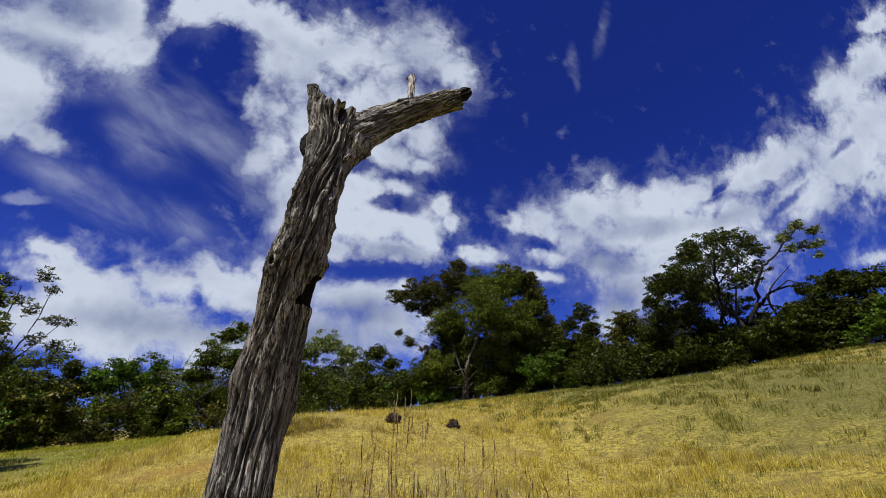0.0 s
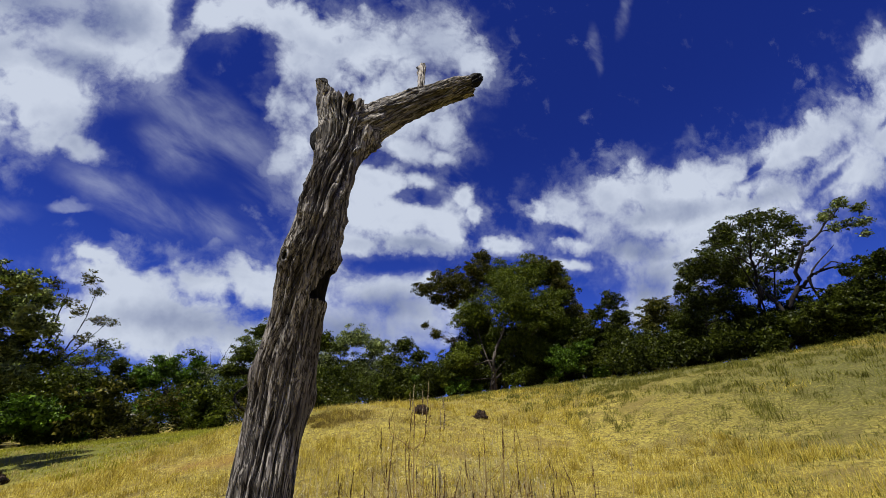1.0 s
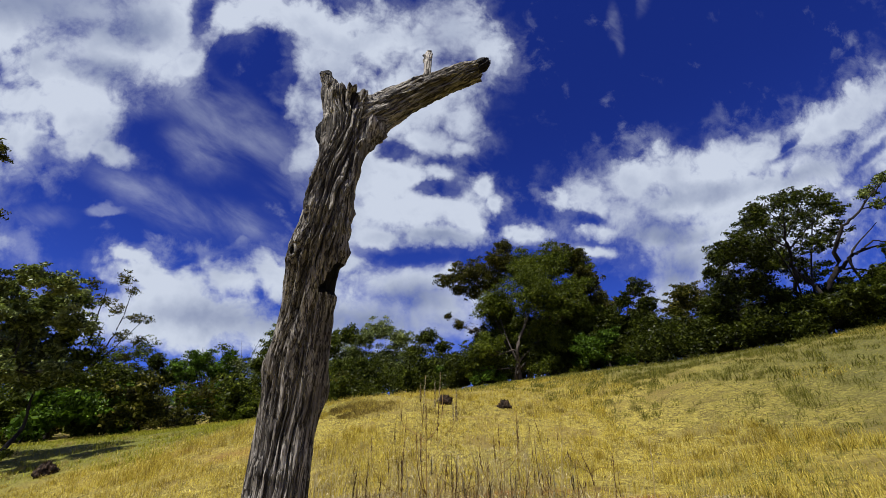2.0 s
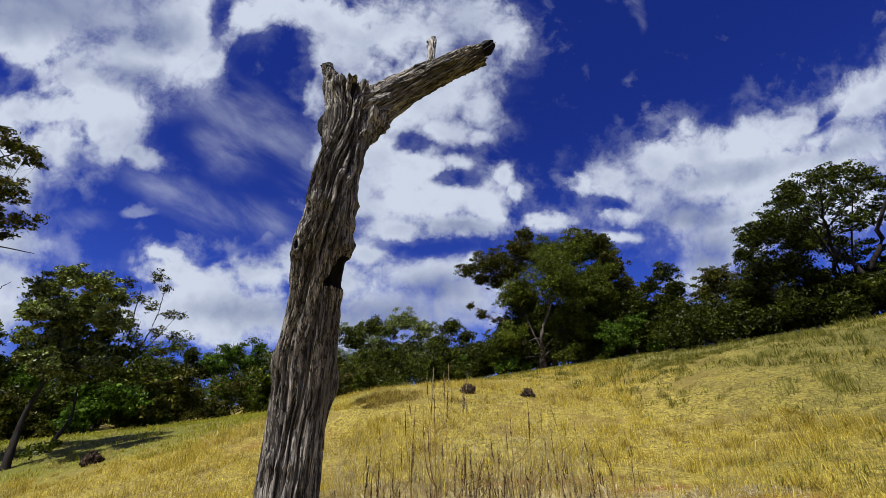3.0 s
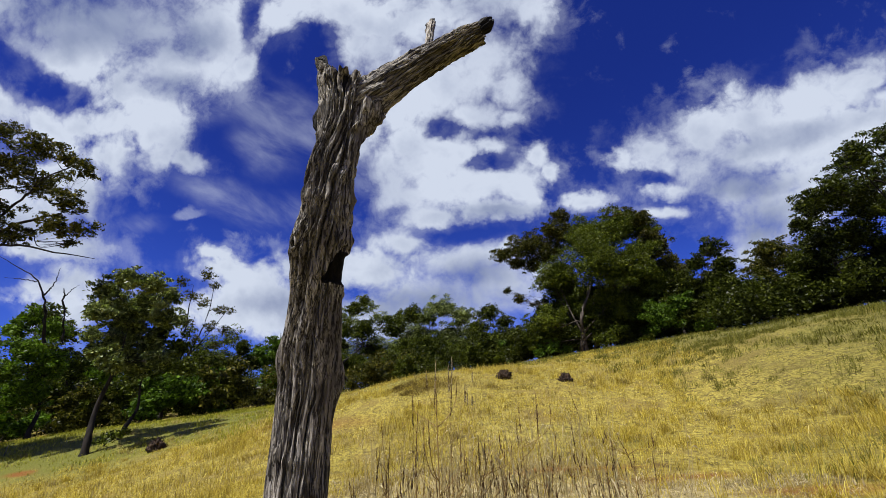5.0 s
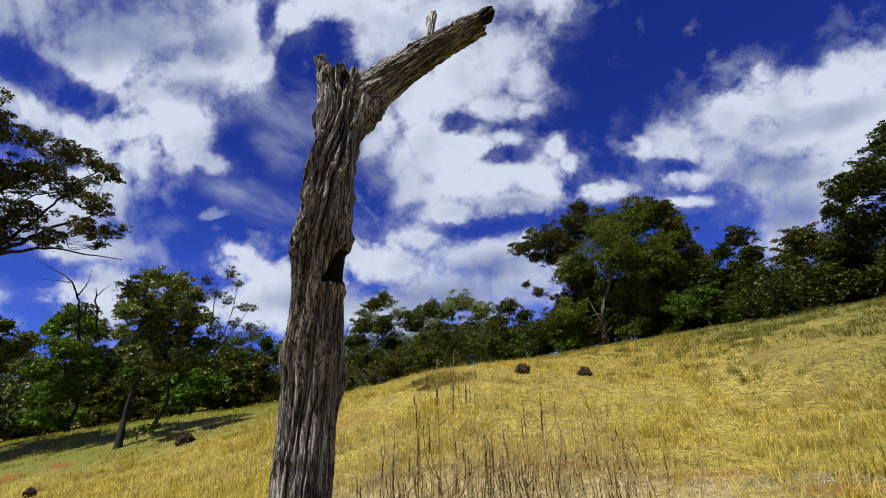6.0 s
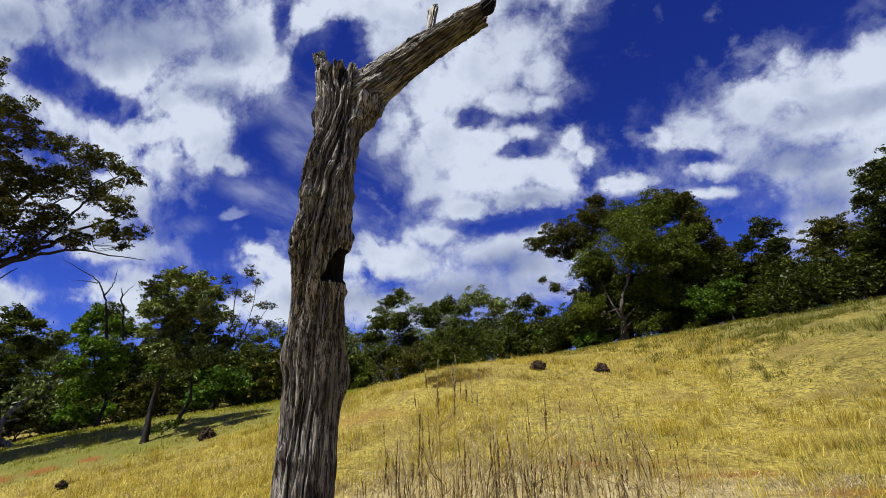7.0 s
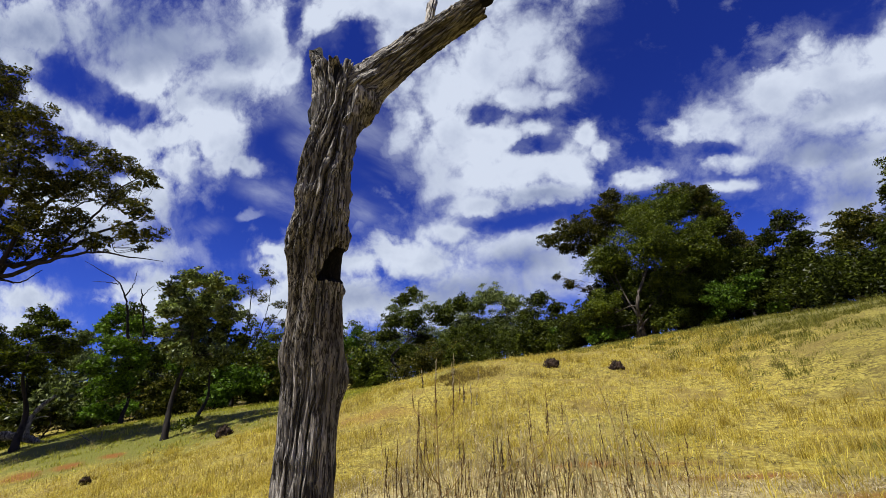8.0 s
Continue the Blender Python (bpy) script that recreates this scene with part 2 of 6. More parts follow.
cover = w.math("MAXIMUM", cover, haze)
turn = w.add("ShaderNodeMapping")
turn.inputs["Rotation"].default_value = (0, 0, radians(30))
w.link(flat, turn.inputs["Vector"])
streaks = w.noise(w.scaled(turn.outputs[0], 2.4, 7.0, 1.0), 1.6, 6.0, 0.58, distort=0.3)
veil = w.math("MULTIPLY", w.ramp(thin, -0.25, 0.9), w.ramp(streaks, 0.30, 0.85))
veil = w.math("MULTIPLY", w.math("MULTIPLY", veil, front), 0.50)
cover = w.math("MAXIMUM", cover, veil)
above = w.noise(w.vec("ADD", flat, (-0.030, 0.055, 0.0)), 4.2, 4.0, 0.5, distort=0.6)
below = w.noise(flat, 4.2, 4.0, 0.5, distort=0.6)
lit = w.math("MULTIPLY", w.math("SUBTRACT", above, below), 1.5)
broad = w.math("MULTIPLY_ADD", w.noise(flat, 2.4, 4.0, 0.5), 1.6, -0.72)
broad = w.math("ADD", broad, w.math("MULTIPLY", w.ramp(grey, -0.4, 0.9), 0.80))
shade = w.math("ADD", w.math("ADD", lit, broad), w.ramp(body, 0.3, 1.2, -0.05, 0.18), clamp=True)
cloud_tone = w.mix(shade, (0.85, 0.935, 1.11), (0.35, 0.42, 0.64))
blue = w.add("ShaderNodeBackground")
height = w.add("ShaderNodeSeparateXYZ")
w.link(way, height.inputs[0])
grade = w.mix(w.ramp(height.outputs[2], 0.05, 0.62), (0.24, 0.37, 1.25), (0.14, 0.23, 0.95))
w.link(w.mix(1.0, sky.outputs[0], grade, "MULTIPLY"), blue.inputs[0])
blue.inputs[1].default_value = 0.056
white = w.add("ShaderNodeBackground")
w.link(cloud_tone, white.inputs[0])
white.inputs[1].default_value = 0.49
both = w.add("ShaderNodeMixShader")
w.link(cover, both.inputs[0])
w.link(blue.outputs[0], both.inputs[1])
w.link(white.outputs[0], both.inputs[2])
w.link(both.outputs[0], w.add("ShaderNodeOutputWorld").inputs[0])


# ---------------------------------------------------------------- materials
def surface(name, rough=0.85):
    m = bpy.data.materials.new(name)
    m.use_nodes = True
    n = Nodes(m.node_tree)
    p = n.add("ShaderNodeBsdfPrincipled")
    p.inputs["Roughness"].default_value = rough
    p.inputs["Specular IOR Level"].default_value = 0.25
    o = n.add("ShaderNodeOutputMaterial")
    n.link(p.outputs[0], o.inputs[0])
    where = n.add("ShaderNodeTexCoord").outputs["Object"]
    return m, n, p, o, where


def bumped(n, p, height, strength, distance):
    b = n.add("ShaderNodeBump")
    b.inputs["Strength"].default_value, b.inputs["Distance"].default_value = strength, distance
    n.link(height, b.inputs["Height"])
    n.link(b.outputs[0], p.inputs["Normal"])


def dead_wood(name, pale, mid, dark, grain=1.0, sharp=0.14):
    """Weathered wood: long grain along z, dark seams with crack shade painted in, pale worn fibres, blotches."""
    m, n, p, o, where = surface(name, 0.82)
    sway = n.vec("ADD", where, n.scaled(n.vec("SUBTRACT", n.noise(where, 5.0, 3.0, 0.5, out=1), (0.5, 0.5, 0.5)), 0.035, 0.035, 0.0))
    long_grain = n.noise(n.scaled(sway, 46 * grain, 46 * grain, 2.6), 1.0, 6.0, 0.65, distort=0.4)
    seam = n.noise(n.scaled(sway, 26 * grain, 26 * grain, 1.0), 1.0, 4.0, 0.6, distort=0.3)
    fibre = n.noise(n.scaled(sway, 150 * grain, 150 * grain, 6.0), 1.0, 3.0, 0.6)
    blotch = n.noise(where, 4.5, 5.0, 0.6)
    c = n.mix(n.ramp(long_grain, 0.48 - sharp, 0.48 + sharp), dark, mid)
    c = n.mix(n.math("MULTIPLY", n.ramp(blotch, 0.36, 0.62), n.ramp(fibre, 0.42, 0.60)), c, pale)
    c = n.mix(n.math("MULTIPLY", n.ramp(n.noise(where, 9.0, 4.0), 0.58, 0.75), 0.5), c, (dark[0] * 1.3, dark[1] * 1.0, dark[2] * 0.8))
    # Clefts go almost black: the shade of open cracks put into the colour.
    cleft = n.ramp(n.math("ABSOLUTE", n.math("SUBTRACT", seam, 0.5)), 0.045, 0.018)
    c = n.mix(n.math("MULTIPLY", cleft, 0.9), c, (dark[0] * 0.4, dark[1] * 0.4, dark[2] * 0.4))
    n.link(c, p.inputs["Base Color"])
    relief = n.math("ADD", n.math("MULTIPLY", long_grain, 1.2), n.math("MULTIPLY", fibre, 0.4))
    bumped(n, p, n.math("SUBTRACT", relief, n.math("MULTIPLY", cleft, 0.8)), 1.0, 0.016)
    return m


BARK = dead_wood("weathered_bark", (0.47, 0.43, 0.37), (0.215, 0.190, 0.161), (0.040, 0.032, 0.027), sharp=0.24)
# Near-black wood; in the hollow, top and knot hole its colour carries shade.
BLACK_WOOD = dead_wood("near_black_wood", (0.011, 0.009, 0.008), (0.006, 0.005, 0.004), (0.003, 0.002, 0.002))
PALE = dead_wood("bleached_wood", (0.62, 0.58, 0.52), (0.42, 0.38, 0.33), (0.16, 0.13, 0.11))
LOG = dead_wood("fallen_grey_wood", (0.36, 0.34, 0.31), (0.22, 0.20, 0.18), (0.09, 0.08, 0.07), 0.3)


def tree_bark(name, light, dark):
    m, n, p, o, where = surface(name, 0.9)
    plates = n.noise(n.scaled(where, 7.0, 7.0, 0.9), 1.0, 5.0, 0.6)
    blotch = n.noise(where, 1.1, 3.0)
    c = n.mix(n.ramp(plates, 0.35, 0.65), dark, light)
    n.link(n.mix(n.math("MULTIPLY", n.ramp(blotch, 0.45, 0.7), 0.5), c, dark), p.inputs["Base Color"])
    bumped(n, p, plates, 0.6, 0.04)
    return m


GUM_BARK = tree_bark("gum_bark", (0.132, 0.108, 0.087), (0.036, 0.029, 0.024))
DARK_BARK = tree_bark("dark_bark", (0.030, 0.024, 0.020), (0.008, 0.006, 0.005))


def leaves(name, low, mid, high, gloss=0.09):
    """Leathery leaves: each leaf has its own tone; light comes through them."""
    m, n, p, o, where = surface(name, 0.38)
    p.inputs["Specular IOR Level"].default_value = gloss
    geo = n.add("ShaderNodeNewGeometry")
    each = geo.outputs["Random Per Island"]
    c = n.mix(n.ramp(each, 0.0, 0.6, smooth=False), low, mid)
    c = n.mix(n.ramp(each, 0.72, 1.0, smooth=False), c, high)
    patch = n.noise(where, 0.45, 3.0)
    c = n.mix(n.math("MULTIPLY", n.ramp(patch, 0.5, 0.72), 0.45), c, high)
    tone = n.add("ShaderNodeHueSaturation")
    tone.inputs["Saturation"].default_value = 0.95
    own = n.add("ShaderNodeObjectInfo").outputs["Random"]
    n.link(n.ramp(own, 0.0, 1.0, 0.8, 1.2, smooth=False), tone.inputs["Value"])
    n.link(c, tone.inputs["Color"])
    n.link(tone.outputs[0], p.inputs["Base Color"])
    t = n.add("ShaderNodeBsdfTranslucent")
    n.link(n.mix(1.0, tone.outputs[0], (1.1, 1.25, 0.5), "MULTIPLY"), t.inputs[0])
    mx = n.add("ShaderNodeMixShader")
    mx.inputs[0].default_value = 0.22
    n.link(p.outputs[0], mx.inputs[1])
    n.link(t.outputs[0], mx.inputs[2])
    n.link(mx.outputs[0], o.inputs[0])
    return m


LEAF_MID = leaves("green_leaves", (0.012, 0.018, 0.0015), (0.050, 0.066, 0.004), (0.170, 0.200, 0.010))
LEAF_OLIVE = leaves("olive_leaves", (0.013, 0.015, 0.002), (0.052, 0.055, 0.005), (0.179, 0.151, 0.017))
LEAF_BRIGHT = leaves("bright_leaves", (0.018, 0.034, 0.002), (0.056, 0.109, 0.005), (0.162, 0.275, 0.013))
LEAF_GREY = leaves("grey_green_leaves", (0.018, 0.026, 0.004), (0.090, 0.112, 0.022), (0.360, 0.405, 0.130), 0.22)
LEAF_LIME = leaves("lime_leaves", (0.020, 0.036, 0.002), (0.085, 0.150, 0.005), (0.230, 0.380, 0.014))
# LEAF_MID at about half: shade in and under the wood put into colour.
LEAF_SHADED = leaves("shaded_green_leaves", (0.006, 0.009, 0.0008), (0.026, 0.034, 0.0022), (0.105, 0.125, 0.0075))


def straw(name, low, mid, high):
    m, n, p, o, where = surface(name, 0.65)
    each = n.add("ShaderNodeNewGeometry").outputs["Random Per Island"]
    c = n.mix(n.ramp(each, 0.0, 0.5, smooth=False), low, mid)
    c = n.mix(n.ramp(each, 0.6, 1.0, smooth=False), c, high)
    area = n.noise(where, 0.33, 4.0, 0.6)
    c = n.mix(n.math("MULTIPLY", n.ramp(area, 0.5, 0.7), 0.3), c, low)
    tuft = n.noise(where, 1.7, 4.0, 0.65)
    c = n.mix(n.math("MULTIPLY", n.ramp(tuft, 0.52, 0.30), 0.60), c, (low[0] * 0.75, low[1] * 0.66, low[2] * 0.7))
    c = n.mix(n.math("MULTIPLY", n.ramp(tuft, 0.55, 0.72), 0.45), c, high)
    n.link(c, p.inputs["Base Color"])
    t = n.add("ShaderNodeBsdfTranslucent")
    n.link(c, t.inputs[0])
    mx = n.add("ShaderNodeMixShader")
    mx.inputs[0].default_value = 0.42
    n.link(p.outputs[0], mx.inputs[1])
    n.link(t.outputs[0], mx.inputs[2])
    n.link(mx.outputs[0], o.inputs[0])
    return m


STRAW = straw("dry_grass", (0.215, 0.153, 0.018), (0.480, 0.372, 0.044), (0.800, 0.675, 0.140))
THATCH = straw("grey_thatch", (0.180, 0.136, 0.036), (0.420, 0.340, 0.095), (0.740, 0.640, 0.260))
GREEN_GRASS = straw("half_green_grass", (0.072, 0.074, 0.009), (0.152, 0.152, 0.018), (0.285, 0.262, 0.044))
FRESH_GRASS = straw("fresh_green_grass", (0.160, 0.165, 0.012), (0.310, 0.305, 0.022), (0.500, 0.470, 0.050))
LITTER = straw("bleached_litter", (0.150, 0.110, 0.050), (0.400, 0.325, 0.175), (0.720, 0.640, 0.420))
BANK_GRASS = straw("brown_bank_grass", (0.085, 0.060, 0.014), (0.220, 0.160, 0.034), (0.440, 0.345, 0.085))
STALK = straw("dry_weed_stalk", (0.150, 0.092, 0.032), (0.360, 0.240, 0.085), (0.580, 0.420, 0.170))
SEED = straw("dark_seed_head", (0.066, 0.037, 0.016), (0.145, 0.085, 0.034), (0.270, 0.180, 0.075))
CURLED = straw("curled_dead_leaf", (0.24, 0.18, 0.07), (0.50, 0.41, 0.19), (0.74, 0.66, 0.40))
FLUFF = straw("pale_seed_fluff", (0.285, 0.240, 0.140), (0.459, 0.390, 0.236), (0.633, 0.561, 0.358))


def earth():
    """Pasture soil under thatch: straw, bare red earth in places, greener far off and under the trees."""
    m, n, p, o, where = surface("pasture_ground", 0.95)
    broad = n.noise(where, 0.16, 5.0, 0.6)
    medium = n.noise(where, 0.9, 6.0, 0.65)
    fine = n.noise(where, 14.0, 6.0, 0.7)
    tuft = n.noise(n.scaled(where, 1.0, 1.0, 0.2), 5.0, 5.0, 0.7)
    c = n.mix(n.ramp(tuft, 0.34, 0.64), (0.055, 0.037, 0.010), (0.235, 0.180, 0.030))
    c = n.mix(n.math("MULTIPLY", n.ramp(fine, 0.46, 0.60), 0.8), c, (0.400, 0.335, 0.068))
    c = n.mix(n.math("MULTIPLY", n.ramp(medium, 0.48, 0.64), 0.75), c, (0.165, 0.115, 0.030))
    c = n.mix(n.math("MULTIPLY", n.ramp(broad, 0.52, 0.66), 0.4), c, (0.125, 0.128, 0.024))
    apart = n.add("ShaderNodeSeparateXYZ")
    n.link(where, apart.inputs[0])
    ragged = n.math("MULTIPLY", n.math("SUBTRACT", medium, 0.5), 9.0)

    def spot(x, y, rx, ry, soft=0.7):
        dx = n.math("DIVIDE", n.math("SUBTRACT", n.math("ADD", apart.outputs[0], n.math("MULTIPLY", ragged, 0.25 * rx / 3)), x), rx)
        dy = n.math("DIVIDE", n.math("SUBTRACT", n.math("ADD", apart.outputs[1], n.math("MULTIPLY", ragged, 0.25 * ry / 3)), y), ry)
        d = n.math("SQRT", n.math("ADD", n.math("MULTIPLY", dx, dx), n.math("MULTIPLY", dy, dy)))
        return n.ramp(d, 1.0, 1.0 - soft)

    green = n.math("MAXIMUM", spot(-22, 20, 14, 12.5, 0.25), n.math("MAXIMUM", spot(13, 31, 17, 14), n.math("MAXIMUM", n.math("MULTIPLY", spot(10, 22, 10, 9, 0.7), 0.75), spot(12, 11, 10, 10, 0.8))))
    c = n.mix(n.math("MULTIPLY", green, n.ramp(tuft, 0.25, 0.6, 0.55, 0.95)), c, (0.068, 0.068, 0.014))
    c = n.mix(n.math("MULTIPLY", green, n.math("MULTIPLY", n.ramp(fine, 0.48, 0.66), 0.6)), c, (0.24, 0.21, 0.05))
    c = n.mix(n.math("MULTIPLY", spot(-22, 20, 14, 12.5, 0.25), n.ramp(tuft, 0.3, 0.6, 0.35, 0.8)), c, (0.115, 0.120, 0.014))
    bank = n.math("MAXIMUM", spot(-4.0, 14.3, 1.5, 1.1, 0.8), n.math("MAXIMUM", spot(-2.4, 14.2, 1.2, 0.5, 0.8), spot(0.6, 6.6, 1.8, 0.7, 0.8)))
    c = n.mix(n.math("MULTIPLY", bank, n.ramp(tuft, 0.3, 0.6, 0.15, 0.5)), c, (0.085, 0.052, 0.017))
    litter = n.math("MAXIMUM", spot(-1.6, 5.9, 2.4, 1.5, 0.7), spot(0.6, 5.4, 2.2, 1.1, 0.7))
    c = n.mix(n.math("MULTIPLY", litter, n.ramp(fine, 0.35, 0.60, 0.35, 0.85)), c, (0.340, 0.275, 0.145))
    red = n.math("MAXIMUM", spot(-19.5, 8.9, 1.5, 0.7), n.math("MAXIMUM", n.math("MAXIMUM", spot(-18.5, 9.8, 1.1, 0.55), spot(-17.5, 10.6, 0.9, 0.35)), spot(-22.5, 8.2, 2.6, 0.9)))
    red = n.math("MAXIMUM", red, n.math("MULTIPLY", n.math("MAXIMUM", spot(-6.2, 10.9, 2.2, 0.9, 0.9), spot(-9.5, 12.4, 1.6, 0.6, 0.9)), 0.45))
    trail = n.math("MAXIMUM", spot(0.3, 6.65, 1.3, 0.26, 0.9), n.math("MAXIMUM", spot(1.6, 6.05, 0.9, 0.24, 0.9), spot(2.5, 5.25, 0.9, 0.28, 0.9)))
    red = n.math("MAXIMUM", red, n.math("MULTIPLY", trail, 0.9))
    red = n.math("MAXIMUM", red, spot(-6.64, 6.17, 0.30, 0.2))
    c = n.mix(n.math("MULTIPLY", red, n.ramp(tuft, 0.35, 0.60, 1.0, 0.75)), c, (0.165, 0.056, 0.008))
    n.link(c, p.inputs["Base Color"])
    bumped(n, p, n.math("ADD", tuft, n.math("MULTIPLY", fine, 0.5)), 0.9, 0.06)
    return m


GROUND = earth()
CLOD = dead_wood("dark_clod", (0.078, 0.047, 0.025), (0.045, 0.025, 0.014), (0.018, 0.010, 0.006), 0.3)


# ---------------------------------------------------------------- mesh helpers
rng = np.random.default_rng(11)


def mesh_object(name, verts, faces, material, parent=None, label="", smooth=True):
    me = bpy.data.meshes.new(name)
    verts = np.asarray(verts, np.float32)
    me.vertices.add(len(verts))
    me.vertices.foreach_set("co", verts.ravel())
    groups = faces if isinstance(faces, list) else [faces]
    groups = [np.asarray(g, np.int32) for g in groups if len(g)]
    loops = np.concatenate([g.ravel() for g in groups])
    sizes = np.concatenate([np.full(len(g), g.shape[1], np.int32) for g in groups])
    me.loops.add(len(loops))
    me.loops.foreach_set("vertex_index", loops)
    me.polygons.add(len(sizes))
    me.polygons.foreach_set("loop_start", np.concatenate([[0], np.cumsum(sizes)[:-1]]).astype(np.int32))
    me.polygons.foreach_set("use_smooth", np.full(len(sizes), smooth))
    me.update(calc_edges=True)
    me.validate()
    me.materials.append(material)
    ob = new(name, me)
    if parent is not None:
        ob.parent = parent
    if label:
        tagged(ob, label=label)
    return ob


def thing(name, place, label, category, group=""):
    ob = new(name)
    ob.location = place
    ob.empty_display_size = 0.2
    return tagged(ob, label, category, group)


def lattice(p, seed):
    """Smooth value noise in 0..1 at the points p (n x 3)."""
    p = np.asarray(p, float)
    i = np.floor(p).astype(np.int64)
    f = p - i
    f = f * f * (3 - 2 * f)

    def corner(dx, dy, dz):
        h = (i[:, 0] + dx) * 374761393 + (i[:, 1] + dy) * 668265263 + (i[:, 2] + dz) * 2147483647 + seed * 974711
        h = (h ^ (h >> 13)) * 1274126177
        h = h ^ (h >> 16)
        return (h & 0xFFFF) / 65535.0

    total = 0.0
    for dx in (0, 1):
        for dy in (0, 1):
            for dz in (0, 1):
                wt = (f[:, 0] if dx else 1 - f[:, 0]) * (f[:, 1] if dy else 1 - f[:, 1]) * (f[:, 2] if dz else 1 - f[:, 2])
                total = total + wt * corner(dx, dy, dz)
    return total


def spline(points, count):
    """Catmull-Rom through rows of numbers."""
    p = np.asarray(points, float)
    p = np.vstack([2 * p[0] - p[1], p, 2 * p[-1] - p[-2]])
    t = np.linspace(0, len(p) - 3 - 1e-6, count)
    k = t.astype(int)
    u = (t - k)[:, None]
    a, b, c, d = p[k], p[k + 1], p[k + 2], p[k + 3]
    return 0.5 * (2 * b + (c - a) * u + (2 * a - 5 * b + 4 * c - d) * u**2 + (3 * b - a - 3 * c + d) * u**3)


def tube(path, radii, sides, start=0):
    """Vertices and quads of a tube along a path, closed at its tip."""
    path, radii = np.asarray(path, float), np.asarray(radii, float)
    ahead = np.gradient(path, axis=0)
    ahead /= np.linalg.norm(ahead, axis=1, keepdims=True) + 1e-9
    ref = np.where(np.abs(ahead[:, 2:3]) > 0.9, [[1.0, 0, 0]], [[0, 0, 1.0]])
    a = np.cross(ahead, ref)
    a /= np.linalg.norm(a, axis=1, keepdims=True) + 1e-9
    b = np.cross(ahead, a)
    ang = np.linspace(0, 2 * np.pi, sides, endpoint=False)
    ring = path[:, None] + radii[:, None, None] * (np.cos(ang)[None, :, None] * a[:, None] + np.sin(ang)[None, :, None] * b[:, None])
    n = len(path)
    i, j = np.meshgrid(np.arange(n - 1), np.arange(sides), indexing="ij")
    k = (j + 1) % sides
    quads = np.stack([i * sides + j, i * sides + k, (i + 1) * sides + k, (i + 1) * sides + j], -1).reshape(-1, 4) + start
    return ring.reshape(-1, 3), quads


class Bundle:
    """Collects tubes and quads into one mesh."""

    def __init__(self):
        self.verts, self.quads, self.count = [], [], 0

    def tube(self, path, radii, sides):
        v, q = tube(path, radii, sides, self.count)
        self.verts.append(v)
        self.quads.append(q)
        self.count += len(v)

    def blades(self, quads):
        q = np.arange(len(quads) * 4).reshape(-1, 4) + self.count
        self.verts.append(quads.reshape(-1, 3))
        self.quads.append(q)
        self.count += len(quads) * 4

    def make(self, name, material, parent=None, label="", smooth=True):
        return mesh_object(name, np.vstack(self.verts), np.vstack(self.quads), material, parent, label, smooth)


# ---------------------------------------------------------------- ground
def hump(x, y, cx, cy, r, s=None):
    return np.exp(-((x - cx) ** 2 / r**2 + (y - cy) ** 2 / (s or r) ** 2))


def ground(x, y):
    """The height of the land: it climbs to the right and, past a low bank, straight ahead."""
    wide, deep = 30 * np.tanh(x / 30), 60 * np.tanh(y / 60)
    z = 0.427 + 0.1289 * wide + 0.0794 * deep + -0.00063 * wide * deep + 0.486 * np.tanh((y - 11.5) / 4)
    z = z + -0.501 * hump(x, y, 3.5, 9.5, 4)
    z = z + -0.555 * hump(x, y, 1, 15, 5)
    z = z + 0.680 * hump(x, y, -5, 17, 5)
    z = z + 0.522 * hump(x, y, 25, 24, 10)
    z = z + 0.850 * hump(x, y, -26, 12, 10)
    z = z + 0.112 * hump(x, y, -20, 38, 12)
    z = z + 0.251 * hump(x, y, -7, 7, 5)
    z = z + -0.068 * hump(x, y, 6, 10, 5)
    z = z + -0.200 * hump(x, y, 5, 20, 9)
    z = z + -0.480 * hump(x, y, 16, 28, 7)
    z = z + -0.280 * hump(x, y, 8, 34, 6)
    z = z + -0.300 * hump(x, y, 20, 34, 8)
    z = z + -1.200 * hump(x, y, -32, 54, 15)
    return z


def build_ground():
    k = np.linspace(-1, 1, 251)
    axis = 26 * k + 900 * k**5 + 180 * k**3
    x, y = np.meshgrid(axis, axis + 14, indexing="ij")
    x, y = x.ravel(), y.ravel()
    z = ground(x, y)
    near = np.exp(-((x**2 + (y - 12) ** 2) / 900))
    p = np.stack([x, y, np.zeros_like(x)], 1)
    z = z + near * (0.10 * (lattice(p * 0.7, 3) - 0.5) + 0.06 * (lattice(p * 1.9, 5) - 0.5))
    n = len(k)
    i, j = np.meshgrid(np.arange(n - 1), np.arange(n - 1), indexing="ij")
    i, j = i.ravel(), j.ravel()
    faces = np.stack([i * n + j, (i + 1) * n + j, (i + 1) * n + j + 1, i * n + j + 1], 1)
    ob = mesh_object("ground", np.stack([x, y, z], 1), faces, GROUND)
    return tagged(ob, "sloping pasture of dry golden grass with bare red earth", "ground", kind="structure")


build_ground()


def on_ground(x, y):
    return float(ground(np.array([x]), np.array([y]))[0])


